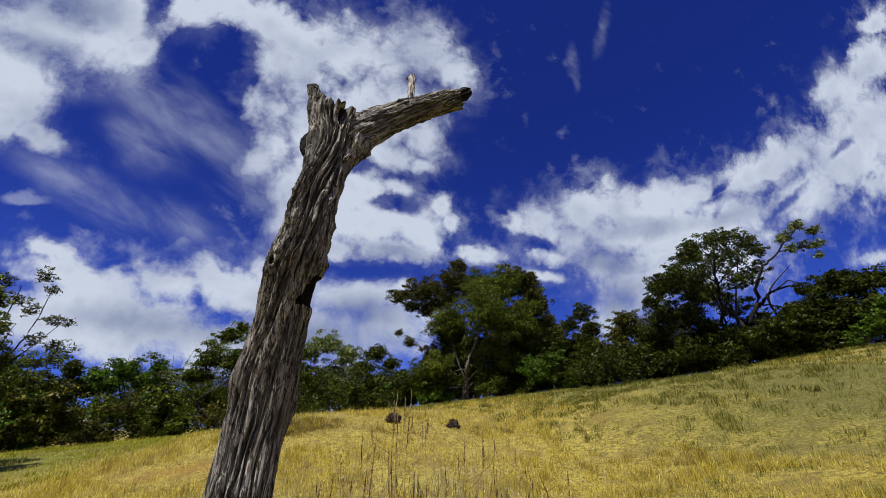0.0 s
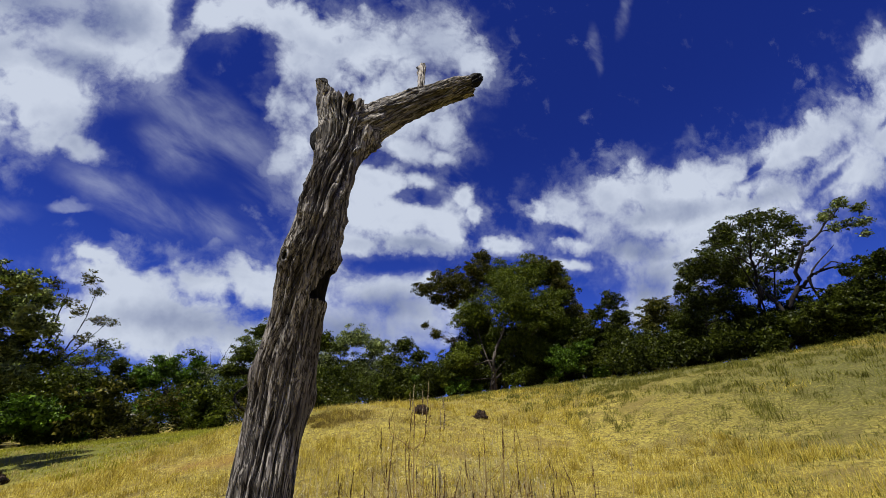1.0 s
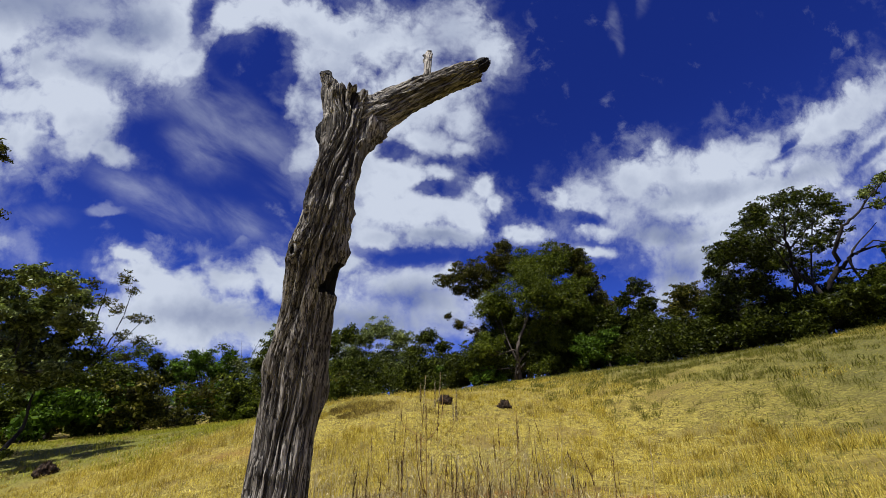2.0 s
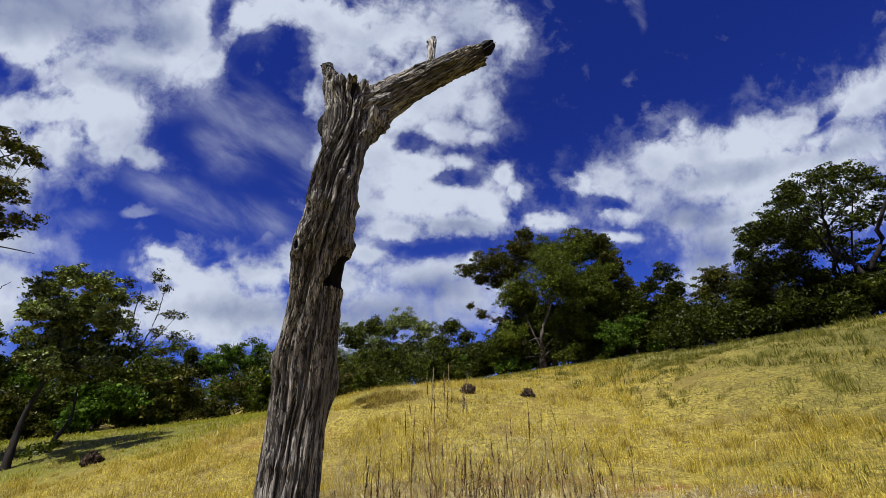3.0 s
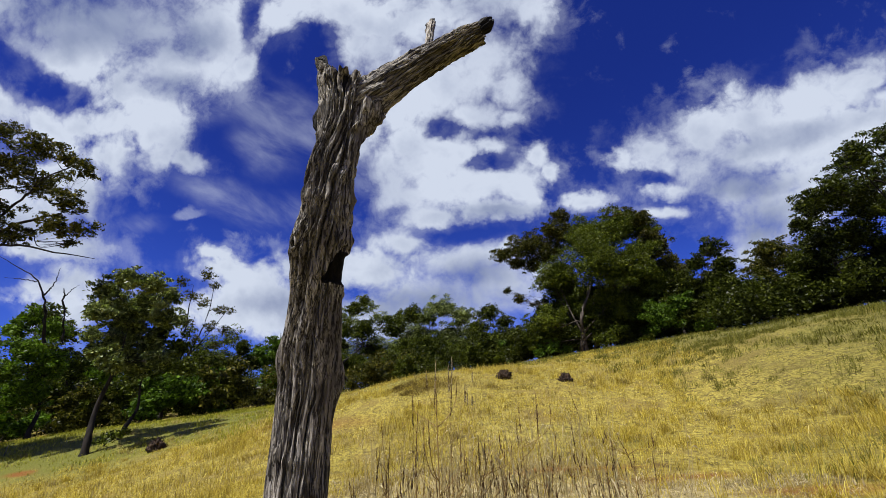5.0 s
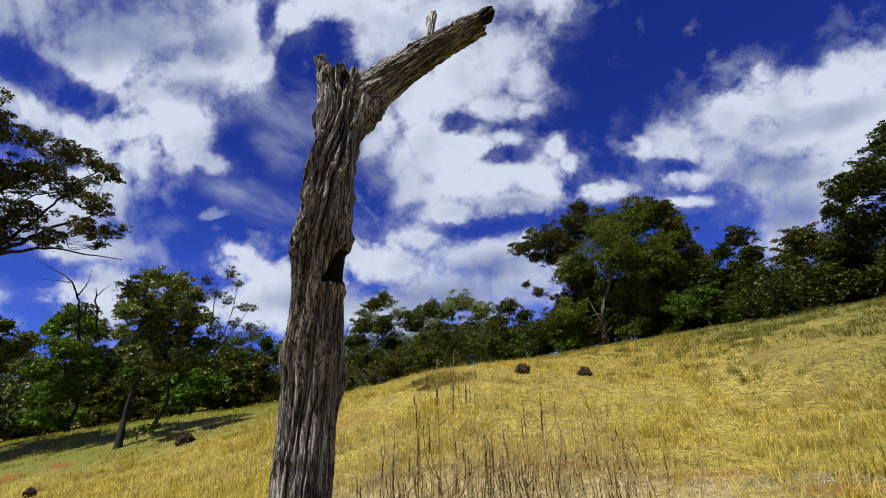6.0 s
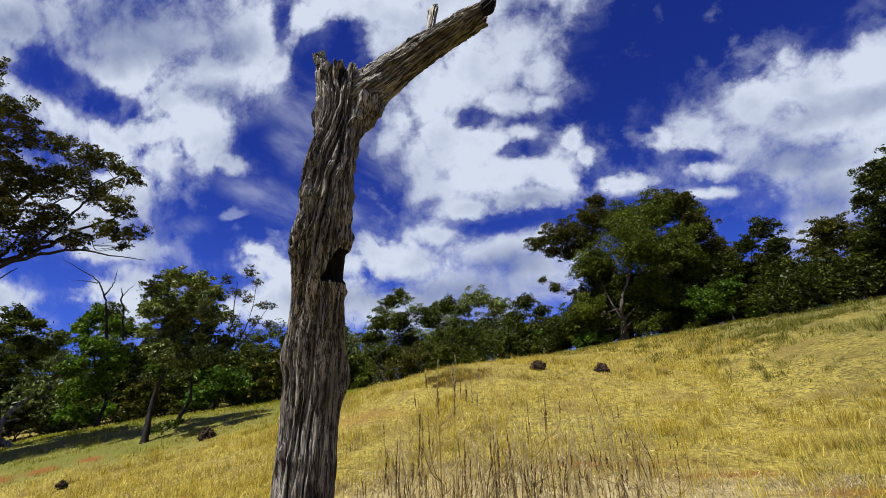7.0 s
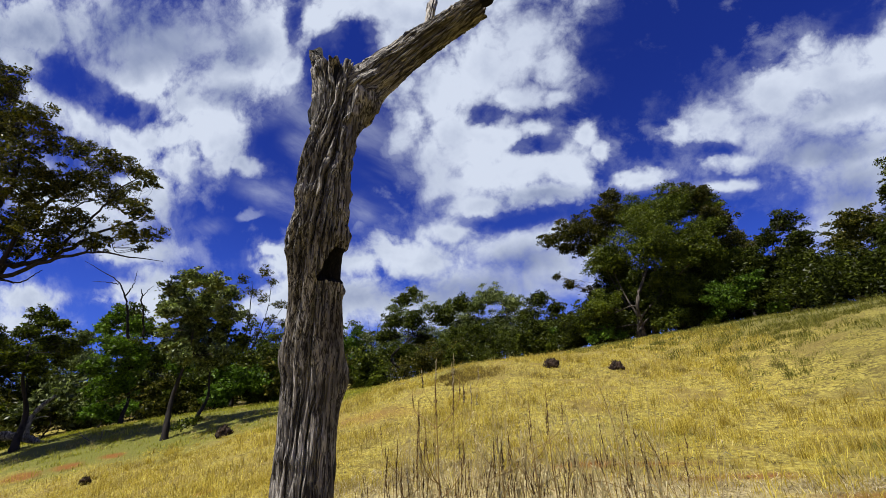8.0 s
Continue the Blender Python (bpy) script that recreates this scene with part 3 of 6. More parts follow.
# ---------------------------------------------------------------- the dead tree
def bark_relief(theta, s, scale, seed, twist=-0.55, ropy_from=-9.0, count=42):
    """Weathered wood along a stem: straight fibres, ropes of bark where it is ropy, and long thin cracks, about 1 high."""
    round_x, round_y = np.cos(theta), np.sin(theta)
    ropy = np.clip((s - ropy_from) / 0.9, 0.12, 1.0)
    wob = (0.08 + 0.60 * ropy) * (lattice(np.stack([round_x * 1.7, round_y * 1.7, s * 3.0], 1), seed + 1) - 0.5)
    wob = wob + 0.15 * ropy * (lattice(np.stack([round_x * 4.5, round_y * 4.5, s * 11.0], 1), seed + 2) - 0.5)
    th = theta + twist * np.clip(s - 1.7, 0, None) + wob
    cx, cy = np.cos(th), np.sin(th)
    out = 0.0
    for ropes, along, amp, sd in ((1.6, 1.6, 0.45, 3), (3.4, 2.4, 0.70, 4), (6.2, 4.2, 0.75, 5), (12.0, 8.0, 0.60, 6)):
        v = lattice(np.stack([cx * ropes, cy * ropes, s * along], 1), seed + 10 * sd)
        fold = np.clip(np.abs(2 * v - 1) / 0.45, 0, 1) ** 0.7
        if sd == 5:
            fold = 1.15 * np.clip(1 - np.abs(2 * v - 1) / 0.5, 0, 1) ** 1.5 + 0.35
        out = out + amp * ropy * (fold - 0.78)
    for ropes, along, amp, sd in ((3.0, 0.9, 0.30, 21), (7.0, 1.8, 0.35, 22), (14.0, 4.0, 0.35, 23)):
        v = lattice(np.stack([cx * ropes, cy * ropes, s * along], 1), seed + 10 * sd)
        fold = np.clip(np.abs(2 * v - 1) / 0.35, 0, 1) ** 0.6
        out = out + amp * (1 - 0.5 * ropy) * (fold - 0.8)
    rows, which = np.unique(s, return_inverse=True)
    loose = np.clip((rows - ropy_from) / 0.9, 0.15, 1.0)
    g = np.random.default_rng(seed + 500)
    cracks = np.zeros(len(s))
    for n in range(count):
        c0 = 2 * np.pi * (n + g.uniform(-0.35, 0.35)) / count
        at = np.full(len(rows), n * 5.3)
        wander = (0.10 + 0.16 * loose) * (lattice(np.stack([at, rows * 2.4, at * 0], 1), seed + 61) - 0.5)
        wander = wander + 0.05 * (lattice(np.stack([at, rows * 13.0, at * 0], 1), seed + 62) - 0.5)
        here = np.clip((lattice(np.stack([at, rows * g.uniform(0.9, 1.8), at * 0], 1), seed + 63) - 0.40) / 0.12, 0, 1)
        wide = g.uniform(0.026, 0.055) * (0.6 + 0.8 * lattice(np.stack([at, rows * 6.0, at * 0], 1), seed + 64))
        far = (th - c0 - wander[which] + np.pi) % (2 * np.pi) - np.pi
        cracks = np.minimum(cracks, -g.uniform(1.6, 3.2) * here[which] * np.exp(-((far / wide[which]) ** 2)))
    grit = lattice(np.stack([round_x * 22, round_y * 22, s * 40.0], 1), seed + 77) - 0.5
    chips = lattice(np.stack([round_x * 9, round_y * 9, s * 7.0], 1), seed + 78) - 0.5
    return scale * (out + cracks + 0.50 + 0.18 * grit + 0.35 * chips)


def turned(theta, x, y):
    """How far, in radians, a direction round the trunk is from the one towards (x, y)."""
    return np.abs((theta - math.atan2(y, x) + np.pi) % (2 * np.pi) - np.pi)


def build_dead_tree():
    spine = np.array([
        (-1.230, 2.600, -0.30, 0.230), (-1.210, 2.595, 0.0, 0.215), (-1.185, 2.585, 0.5, 0.185), (-1.160, 2.575, 1.0, 0.170), (-1.132, 2.588, 1.38, 0.168),
        (-1.104, 2.584, 1.61, 0.174), (-1.077, 2.548, 1.84, 0.173), (-1.052, 2.522, 1.95, 0.166), (-1.025, 2.494, 2.07, 0.157), (-1.000, 2.463, 2.18, 0.154),
        (-0.978, 2.430, 2.30, 0.156), (-0.955, 2.401, 2.42, 0.163), (-0.928, 2.381, 2.53, 0.166), (-0.899, 2.367, 2.64, 0.160), (-0.876, 2.355, 2.76, 0.150),
        (-0.857, 2.348, 2.88, 0.143), (-0.839, 2.347, 2.99, 0.140), (-0.822, 2.355, 3.10, 0.140), (-0.806, 2.370, 3.22, 0.142), (-0.797, 2.385, 3.33, 0.148),
        (-0.795, 2.390, 3.50, 0.158), (-0.800, 2.385, 3.75, 0.165), (-0.805, 2.380, 4.1, 0.165)])
    along, around = 580, 320
    rows = spline(spine, 3000)
    upper = int(np.argmax(rows[:, 2] > 0.85))
    rows = rows[np.concatenate([np.linspace(0, upper - 1, 60).astype(int), np.linspace(upper, 2999, along - 60).astype(int)])]
    s = rows[:, 2]
    theta = np.linspace(0, 2 * np.pi, around, endpoint=False)
    S, TH = np.repeat(s, around), np.tile(theta, along)
    R = np.repeat(rows[:, 3], around)
    low = np.stack([np.cos(TH) * 1.1, np.sin(TH) * 1.1, S * 1.6], 1)
    R = R * (1 + 0.08 * (lattice(low, 21) - 0.5) + 0.10 * (lattice(low * 2.3, 22) - 0.5))
    rough = 0.018 + 0.006 * np.clip((S - 1.9) / 0.9, 0, 1)
    R = R + bark_relief(TH, S, 1.0, 40, ropy_from=1.9) * rough

    def lump(x, y, z, spread, height, amount):
        return amount * np.exp(-((turned(TH, x, y) / spread) ** 2) - ((S - z) / height) ** 2)

    # swelling under the branch, burrs, the eye-shaped knot and the flaring foot
    R = R + lump(0.85, 0.5, 3.43, 0.75, 0.12, 0.12) + lump(0.6, 0.8, 3.62, 0.7, 0.14, 0.05)
    R = R + lump(-0.75, -0.60, 1.78, 0.35, 0.09, 0.030) + lump(0.74, 0.67, 1.66, 0.35, 0.10, 0.030)
    R = R + lump(-0.25, -0.97, 1.26, 0.28, 0.05, 0.022) + lump(0.25, -0.97, 1.22, 0.5, 0.03, 0.012)
    R = R + lump(0.95, 0.30, 2.475, 0.45, 0.05, 0.022) + lump(0.60, 0.80, 2.18, 0.35, 0.03, 0.022)
    R = R + lump(-0.45, -0.9, 2.44, 0.36, 0.075, 0.030) - lump(-0.45, -0.9, 2.44, 0.17, 0.030, 0.12)
    R = R + lump(0.1, -1.0, 2.72, 0.8, 0.04, 0.014) - lump(0.2, -1.0, 2.60, 0.9, 0.05, 0.010)
    R = R + lump(-0.95, 0.0, 3.45, 0.30, 0.05, 0.030)
    R = R + lump(0.5, -0.8, 3.66, 0.55, 0.07, 0.035) + lump(-0.2, -1.0, 3.62, 0.25, 0.06, 0.022)
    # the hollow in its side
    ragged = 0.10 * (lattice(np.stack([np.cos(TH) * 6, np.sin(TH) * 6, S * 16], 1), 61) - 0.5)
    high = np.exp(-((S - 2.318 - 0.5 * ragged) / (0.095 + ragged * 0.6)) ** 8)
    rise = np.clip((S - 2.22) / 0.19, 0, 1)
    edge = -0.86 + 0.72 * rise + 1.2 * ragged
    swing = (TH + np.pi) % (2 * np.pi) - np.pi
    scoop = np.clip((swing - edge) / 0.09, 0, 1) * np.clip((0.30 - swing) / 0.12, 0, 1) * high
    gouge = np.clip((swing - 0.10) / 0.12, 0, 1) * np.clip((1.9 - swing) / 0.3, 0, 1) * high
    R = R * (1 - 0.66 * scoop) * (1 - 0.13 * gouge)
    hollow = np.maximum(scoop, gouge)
    # the broken top: a tall splinter at one side and a low ragged rim
    rag = lattice(np.stack([np.cos(theta) * 4.5, np.sin(theta) * 4.5, np.full(around, 0.3)], 1), 77)
    rag2 = lattice(np.stack([np.cos(theta) * 13, np.sin(theta) * 13, np.full(around, 0.9)], 1), 78)
    rim = 3.665 + 0.05 * (rag - 0.5) + 0.018 * (rag2 - 0.5)
    rim = rim + 0.36 * np.clip(1 - turned(theta, -0.97, 0.05) / 1.75, 0, 1) ** 1.3 + 0.03 * np.exp(-((turned(theta, -0.5, -0.85) / 0.4) ** 2))
    path = rows[:, :2]
    X = np.repeat(path[:, 0], around) + R * np.cos(TH)
    Y = np.repeat(path[:, 1], around) + R * np.sin(TH)
    X = X - 0.07 * np.clip((S - 3.5) / 0.5, 0, 1) * np.exp(-((turned(TH, -0.97, 0.15) / 0.8) ** 2))
    P = np.stack([X, Y, S], 1).reshape(along, around, 3)
    # cut each column at the rim
    top = np.minimum(P[:, :, 2], rim[None, :])
    last = np.argmax(P[:, :, 2] >= rim[None, :], axis=0)
    for j in range(around):
        k = last[j]
        P[k:, j, :2] = P[k, j, :2]
    P[:, :, 2] = top
    keep = int(last.max()) + 1
    P = P[:keep]
    # the inside of the broken top
    rim_ring = P[-1]
    mid = np.array([rows[last.min(), 0], rows[last.min(), 1]])
    inner = []
    for f, drop in ((0.86, 0.012), (0.78, 0.05), (0.70, 0.16), (0.55, 0.30), (0.25, 0.36), (0.02, 0.37)):
        ring = rim_ring.copy()
        ring[:, :2] = mid + (ring[:, :2] - mid) * f
        low_z = rim_ring[:, 2] - drop - (rim_ring[:, 2] - 3.6) * min(1.0, drop * 2.6)
        ring[:, 2] = low_z
        inner.append(ring)
    outer = P.reshape(-1, 3)
    n = keep
    i, j = np.meshgrid(np.arange(n - 1), np.arange(around), indexing="ij")
    k = (j + 1) % around
    quads = np.stack([i * around + j, i * around + k, (i + 1) * around + k, (i + 1) * around + j], -1).reshape(-1, 4)
    base = Vector((-1.22, 2.62, 0.0))
    tree = thing("dead_tree", base, "weathered grey dead tree trunk with furrowed bark and one broken limb", "dead tree")
    off = np.array(base)
    # Faces of the hollow turn near-black: its inner shade as colour.
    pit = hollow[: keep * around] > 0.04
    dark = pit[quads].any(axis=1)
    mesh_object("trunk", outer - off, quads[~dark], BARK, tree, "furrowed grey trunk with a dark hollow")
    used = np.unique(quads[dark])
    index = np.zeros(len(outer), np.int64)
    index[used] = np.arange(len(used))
    mesh_object("hollow", outer[used] - off, index[quads[dark]], BLACK_WOOD, tree, "hollow with its deep shade put into the colour")
    iv = np.vstack([rim_ring] + inner)
    n = 7
    i, j = np.meshgrid(np.arange(n - 1), np.arange(around), indexing="ij")
    k = (j + 1) % around
    quads = np.stack([i * around + j, i * around + k, (i + 1) * around + k, (i + 1) * around + j], -1).reshape(-1, 4)
    # The shade inside the broken top is put into its near-black colour.
    mesh_object("broken_top", iv - off, quads, BLACK_WOOD, tree, "dark hollow broken top with a ragged rim")

    # the limb
    def limb(name, points, sides, steps, rough, seed, material, label, ragged=0.03):
        rows = spline(points, steps)
        path, rad = rows[:, :3], rows[:, 3]
        ahead = np.gradient(path, axis=0)
        length = np.concatenate([[0], np.cumsum(np.linalg.norm(np.diff(path, axis=0), axis=1))])
        ahead /= np.linalg.norm(ahead, axis=1, keepdims=True)
        a = np.cross(ahead, [[0, 0, 1.0]] if abs(ahead[0, 2]) < 0.9 else [[1.0, 0, 0]])
        a /= np.linalg.norm(a, axis=1, keepdims=True)
        b = np.cross(ahead, a)
        th = np.linspace(0, 2 * np.pi, sides, endpoint=False)
        S, TH = np.repeat(length, sides), np.tile(th, steps)
        R = np.repeat(rad, sides) + bark_relief(TH, S * 1.1, rough, seed, 0.3)
        low = np.stack([np.cos(TH), np.sin(TH), S * 4], 1)
        R = R * (1 + 0.2 * (lattice(low, seed + 3) - 0.5))
        ring = np.repeat(path, sides, 0) + R[:, None] * (np.cos(TH)[:, None] * np.repeat(a, sides, 0) + np.sin(TH)[:, None] * np.repeat(b, sides, 0))
        # ragged end, closed with a sunken cap
        end = ring.reshape(steps, sides, 3)
        jag = ragged * (lattice(np.stack([np.cos(th) * 5, np.sin(th) * 5, th * 0], 1), seed + 5) - 0.3)
        fade = np.clip((np.arange(steps) - steps + 9) / 8, 0, 1)[:, None, None]
        end = end + fade * jag[None, :, None] * ahead[-1][None, None, :]
        caps = [path[-1] + (end[-1] - path[-1]) * f - ahead[-1] * d for f, d in ((0.75, 0.008), (0.4, 0.03), (0.02, 0.035))]
        verts = np.vstack([end.reshape(-1, 3)] + caps)
        n = steps + 3
        i, j = np.meshgrid(np.arange(n - 1), np.arange(sides), indexing="ij")
        k = (j + 1) % sides
        quads = np.stack([i * sides + j, i * sides + k, (i + 1) * sides + k, (i + 1) * sides + j], -1).reshape(-1, 4)
        # the grain runs along the piece: its own z axis follows it
        lay = Vector(path[-1] - path[0]).to_track_quat("Z", "Y")
        ob = mesh_object(name, (verts - path[0]) @ np.array(lay.to_matrix()), quads, material, tree, label)
        ob.location, ob.rotation_mode, ob.rotation_quaternion = path[0] - off, "QUATERNION", lay
        return ob

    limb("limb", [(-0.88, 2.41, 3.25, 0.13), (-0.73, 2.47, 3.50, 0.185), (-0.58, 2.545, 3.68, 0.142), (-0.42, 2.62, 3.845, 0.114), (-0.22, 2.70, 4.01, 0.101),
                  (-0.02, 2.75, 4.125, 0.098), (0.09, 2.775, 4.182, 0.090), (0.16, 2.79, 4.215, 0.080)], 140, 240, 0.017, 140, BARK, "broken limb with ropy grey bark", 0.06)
    limb("limb_tip", [(0.11, 2.79, 4.225, 0.045), (0.17, 2.797, 4.258, 0.050), (0.215, 2.803, 4.290, 0.058), (0.25, 2.807, 4.318, 0.050), (0.27, 2.809, 4.335, 0.025)], 40, 30, 0.006, 150, BLACK_WOOD, "blackened splintered limb tip", 0.02)
    limb("stub", [(-0.27, 2.71, 4.0, 0.040), (-0.275, 2.79, 4.20, 0.032), (-0.27, 2.86, 4.40, 0.028), (-0.278, 2.93, 4.58, 0.034), (-0.275, 2.985, 4.70, 0.026), (-0.27, 3.0, 4.75, 0.012)], 48, 70, 0.010, 160, PALE, "bleached wooden stub", 0.03)
    limb("spur", [(-0.275, 2.955, 4.63, 0.02), (-0.305, 2.965, 4.655, 0.016), (-0.325, 2.97, 4.675, 0.012)], 20, 14, 0.004, 165, BLACK_WOOD, "small dark spur", 0.01)
    ring = np.linspace(0, 2 * np.pi, 25)
    hub, out = np.array([-1.022, 2.228, 2.44]), np.array([-0.42, -0.90, 0.05])
    across = np.cross(out, [0, 0, 1.0])
    loop = hub + 0.029 * np.cos(ring)[:, None] * across + 0.040 * np.sin(ring)[:, None] * np.array([0, 0, 1.0]) - off
    knot = Bundle()
    knot.tube(loop, 0.009 + 0.003 * np.sin(ring * 3), 8)
    knot.make("knot", LOG, tree, "bleached ring round a dark knot hole")
    # A near-black plug paints the shade of the knot hole.
    plug = Bundle()
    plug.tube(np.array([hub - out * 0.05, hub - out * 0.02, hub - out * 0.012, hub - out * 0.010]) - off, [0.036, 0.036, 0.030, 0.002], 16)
    plug.make("knot_hole", BLACK_WOOD, tree, "dark plug with the knot hole's shade in its colour")
    limb("bark_flap", [(-0.93, 2.36, 3.52, 0.018), (-0.965, 2.355, 3.44, 0.034), (-0.98, 2.35, 3.36, 0.032), (-0.965, 2.35, 3.29, 0.012)], 24, 24, 0.008, 175, BLACK_WOOD, "curled dark bark flap", 0.02)
    return tree


build_dead_tree()


# ---------------------------------------------------------------- living trees
def leaf_quads(centres, sizes, droop, seed):
    """Pointed leaves (thin kites) hung at the centres."""
    g = np.random.default_rng(seed)
    n = len(centres)
    axis = g.normal(size=(n, 3)) * [1, 1, 0.7] + [0, 0, -droop]
    axis /= np.linalg.norm(axis, axis=1, keepdims=True)
    side = np.cross(axis, g.normal(size=(n, 3)))
    side /= np.linalg.norm(side, axis=1, keepdims=True) + 1e-9
    ln, wd = sizes[:, None] * g.uniform(0.75, 1.3, (n, 1)), sizes[:, None] * g.uniform(0.15, 0.28, (n, 1))
    return np.stack([centres - axis * ln * 0.5, centres + side * wd, centres + axis * ln * 0.5, centres - side * wd], 1)


def inner_sprays(blobs, leaf, amount, seed):
    """Larger leafy sprays deep in each mass, which close the crown to the sky behind."""
    g = np.random.default_rng(seed)
    out = []
    for x, y, z, r in blobs:
        k = int(amount * 190 * (r / leaf / 4) ** 2 * 0.95)
        d = g.normal(size=(k, 3))
        d *= (g.uniform(0, 1, (k, 1)) ** 0.5) * 0.72 / np.linalg.norm(d, axis=1, keepdims=True)
        out.append(np.array([x, y, z]) + d * r * [1, 1, 0.8])
    return np.vstack(out)


def foliage(blobs, leaf, density, seed, droop=0.6, gaps=1.0, flat_by=0.86):
    """Leaf centres in umbrella-shaped sprays round each mass of a crown: thick on top, open below, with strays."""
    g = np.random.default_rng(seed)
    centres, tips = [], []
    for x, y, z, r in blobs:
        sprays = max(7, int(10 + 9 * r))
        d = g.normal(size=(sprays, 3)) + [0, 0, 0.25]
        d /= np.linalg.norm(d, axis=1, keepdims=True)
        d *= g.uniform(0.2, 1.12, (sprays, 1)) ** 0.6
        c = np.array([x, y, z]) + d * r * [1.0, 1.0, flat_by]
        wide = np.maximum(r * g.uniform(0.16, 0.44, sprays) * gaps, 1.4 * leaf)
        share = wide**1.7 / np.sum(wide**1.7)
        total = density * 36 * r * r / leaf**2
        for q, cr, part in zip(c, wide, share):
            k = max(4, int(total * part * g.uniform(0.7, 1.3)))
            v = g.normal(size=(k, 3))
            v /= np.linalg.norm(v, axis=1, keepdims=True)
            v[:, 2] = np.where(g.uniform(size=k) < 0.72, np.abs(v[:, 2]), v[:, 2])
            v *= (g.uniform(0.05, 1.0, k) ** 0.42 * g.uniform(0.75, 1.15, k))[:, None]
            lean = g.normal(0, 0.22, 2)
            v[:, 2] = 0.62 * v[:, 2] + v[:, 0] * lean[0] + v[:, 1] * lean[1]
            centres.append(q + v * cr)
        k = int(total * 0.03)
        centres.append(np.array([x, y, z]) + np.clip(g.normal(size=(k, 3)), -1.6, 1.6) * r * 0.50 * [1, 1, flat_by])
        tips.append((np.array([x, y, z]), c, r))
    return np.vstack(centres), tips


def build_tree(name, base, blobs, leaf_material, bark, label, leaf=0.24, density=1.0, girth=0.22, lean=(0, 0), seed=1, gaps=1.0, fork=0.35, sink=0.3, twigs=3, group="trees round the pasture", bare=0, core=None, flat_by=0.86, stems=0, arms=()):
    """A gum tree: a tapered trunk, limbs bending out to each mass of the crown, twigs, and hanging leaves."""
    g = np.random.default_rng(seed)
    core = (1.0 if density >= 0.75 else 0.25) if core is None else core
    bx, by = base
    bz = on_ground(bx, by)
    tree = thing(name, (bx, by, bz), label, "tree" if name != "shrub" else "shrub", group)
    at = np.array([bx, by, bz])
    blobs = [(x - bx, y - by, z - bz, r) for x, y, z, r in blobs]
    centres, tips = foliage(blobs, leaf, density, seed + 1, gaps=gaps, flat_by=flat_by)
    centres = centres[centres[:, 2] > 0.15 + 0 * centres[:, 0]]
    crown = Bundle()
    crown.blades(leaf_quads(centres, np.full(len(centres), leaf), 0.6, seed + 2))
    if core > 0:
        deep = inner_sprays(blobs, leaf, core, seed + 3)
        deep = deep[deep[:, 2] > 0.3]
        crown.blades(leaf_quads(deep, np.full(len(deep), leaf * 1.7), 0.5, seed + 4))
    tagged(crown.make("crown", leaf_material, tree, smooth=False), kind="stuff")
    mid = np.mean([b[:3] for b in blobs], axis=0)
    height = max(b[2] + 0.3 * b[3] for b in blobs)
    head = np.array([mid[0] * 0.8 + lean[0], mid[1] * 0.8 + lean[1], height * 0.72])
    bend = g.normal(size=3) * [0.05, 0.05, 0] * height
    pts = np.array([[0, 0, -sink], [0.02 * head[0], 0.02 * head[1], height * 0.06], head * 0.35 + bend, head * 0.7 - bend * 0.5, head])
    path = spline(pts, 26)
    taper = np.linspace(1, 0.08, 26) + 0.5 * np.exp(-np.linspace(0, 9, 26))
    trunk = Bundle()
    trunk.tube(path, girth * taper * (1 + 0.08 * g.normal(size=26)), 9)
    trunk.make("trunk", bark, tree)
    for _ in range(stems):
        c = np.array(blobs[int(g.integers(len(blobs)))][:3]) * [1, 1, 0.9]
        foot = np.array([*(g.normal(size=2) * girth * 0.9), -sink])
        rise = spline([foot, foot * [1.3, 1.3, 0] + c * [0.12, 0.12, 0.25], c * [0.45, 0.45, 0.6] + g.normal(size=3) * 0.25, c], 18)
        extra = Bundle()
        extra.tube(rise, girth * np.linspace(0.42, 0.12, 18), 7)
        extra.make("stem", bark, tree)
    first = int(26 * fork)
    joints, widths = list(path[first:]), list(girth * taper[first:])
    for arm in arms:
        rows = spline([(x - bx, y - by, z - bz, r) for x, y, z, r in arm], 26)
        rows[1:-1, :3] += g.normal(0, 0.6, (24, 3)) * rows[1:-1, 3:]
        bough = Bundle()
        bough.tube(rows[:, :3], np.maximum(rows[:, 3], 0.006), 7)
        bough.make("limb", bark, tree)
        joints += list(rows[4:, :3])
        widths += list(rows[4:, 3])
    limbs = sorted(tips, key=lambda tp: np.linalg.norm(tp[0] - head * [1, 1, 0.75]))
    twig = Bundle()
    for n, (c, clumps, mass) in enumerate(limbs):
        spots = np.array(joints)
        gap = c - spots
        cost = np.linalg.norm(gap, axis=1) + 1.2 * np.clip(-gap[:, 2], 0, None) + 0.25 * np.abs(gap[:, 2])
        k = int(np.argmin(cost))
        start, way = spots[k], gap[k]
        far = np.linalg.norm(way)
        r0 = min(widths[k] * 0.7, 0.020 * far + 0.02, 0.05 * mass + 0.02)
        half = start + way * 0.5 + g.normal(size=3) * 0.10 * far + [0, 0, -0.06 * far]
        lp = spline([start, start + way * 0.15 + [0, 0, 0.05 * far], half, c], 14)
        joints += list(lp[3:12])
        widths += list(np.linspace(r0, r0 * 0.35, 14)[3:12])
        limb_mesh = Bundle()
        limb_mesh.tube(lp, np.linspace(r0, r0 * 0.30, 14), 6)
        limb_mesh.make("limb", bark, tree)
        for q in clumps[:: max(1, int(len(clumps) / (twigs * 4)))]:
            a = lp[int(g.integers(7, 13))]
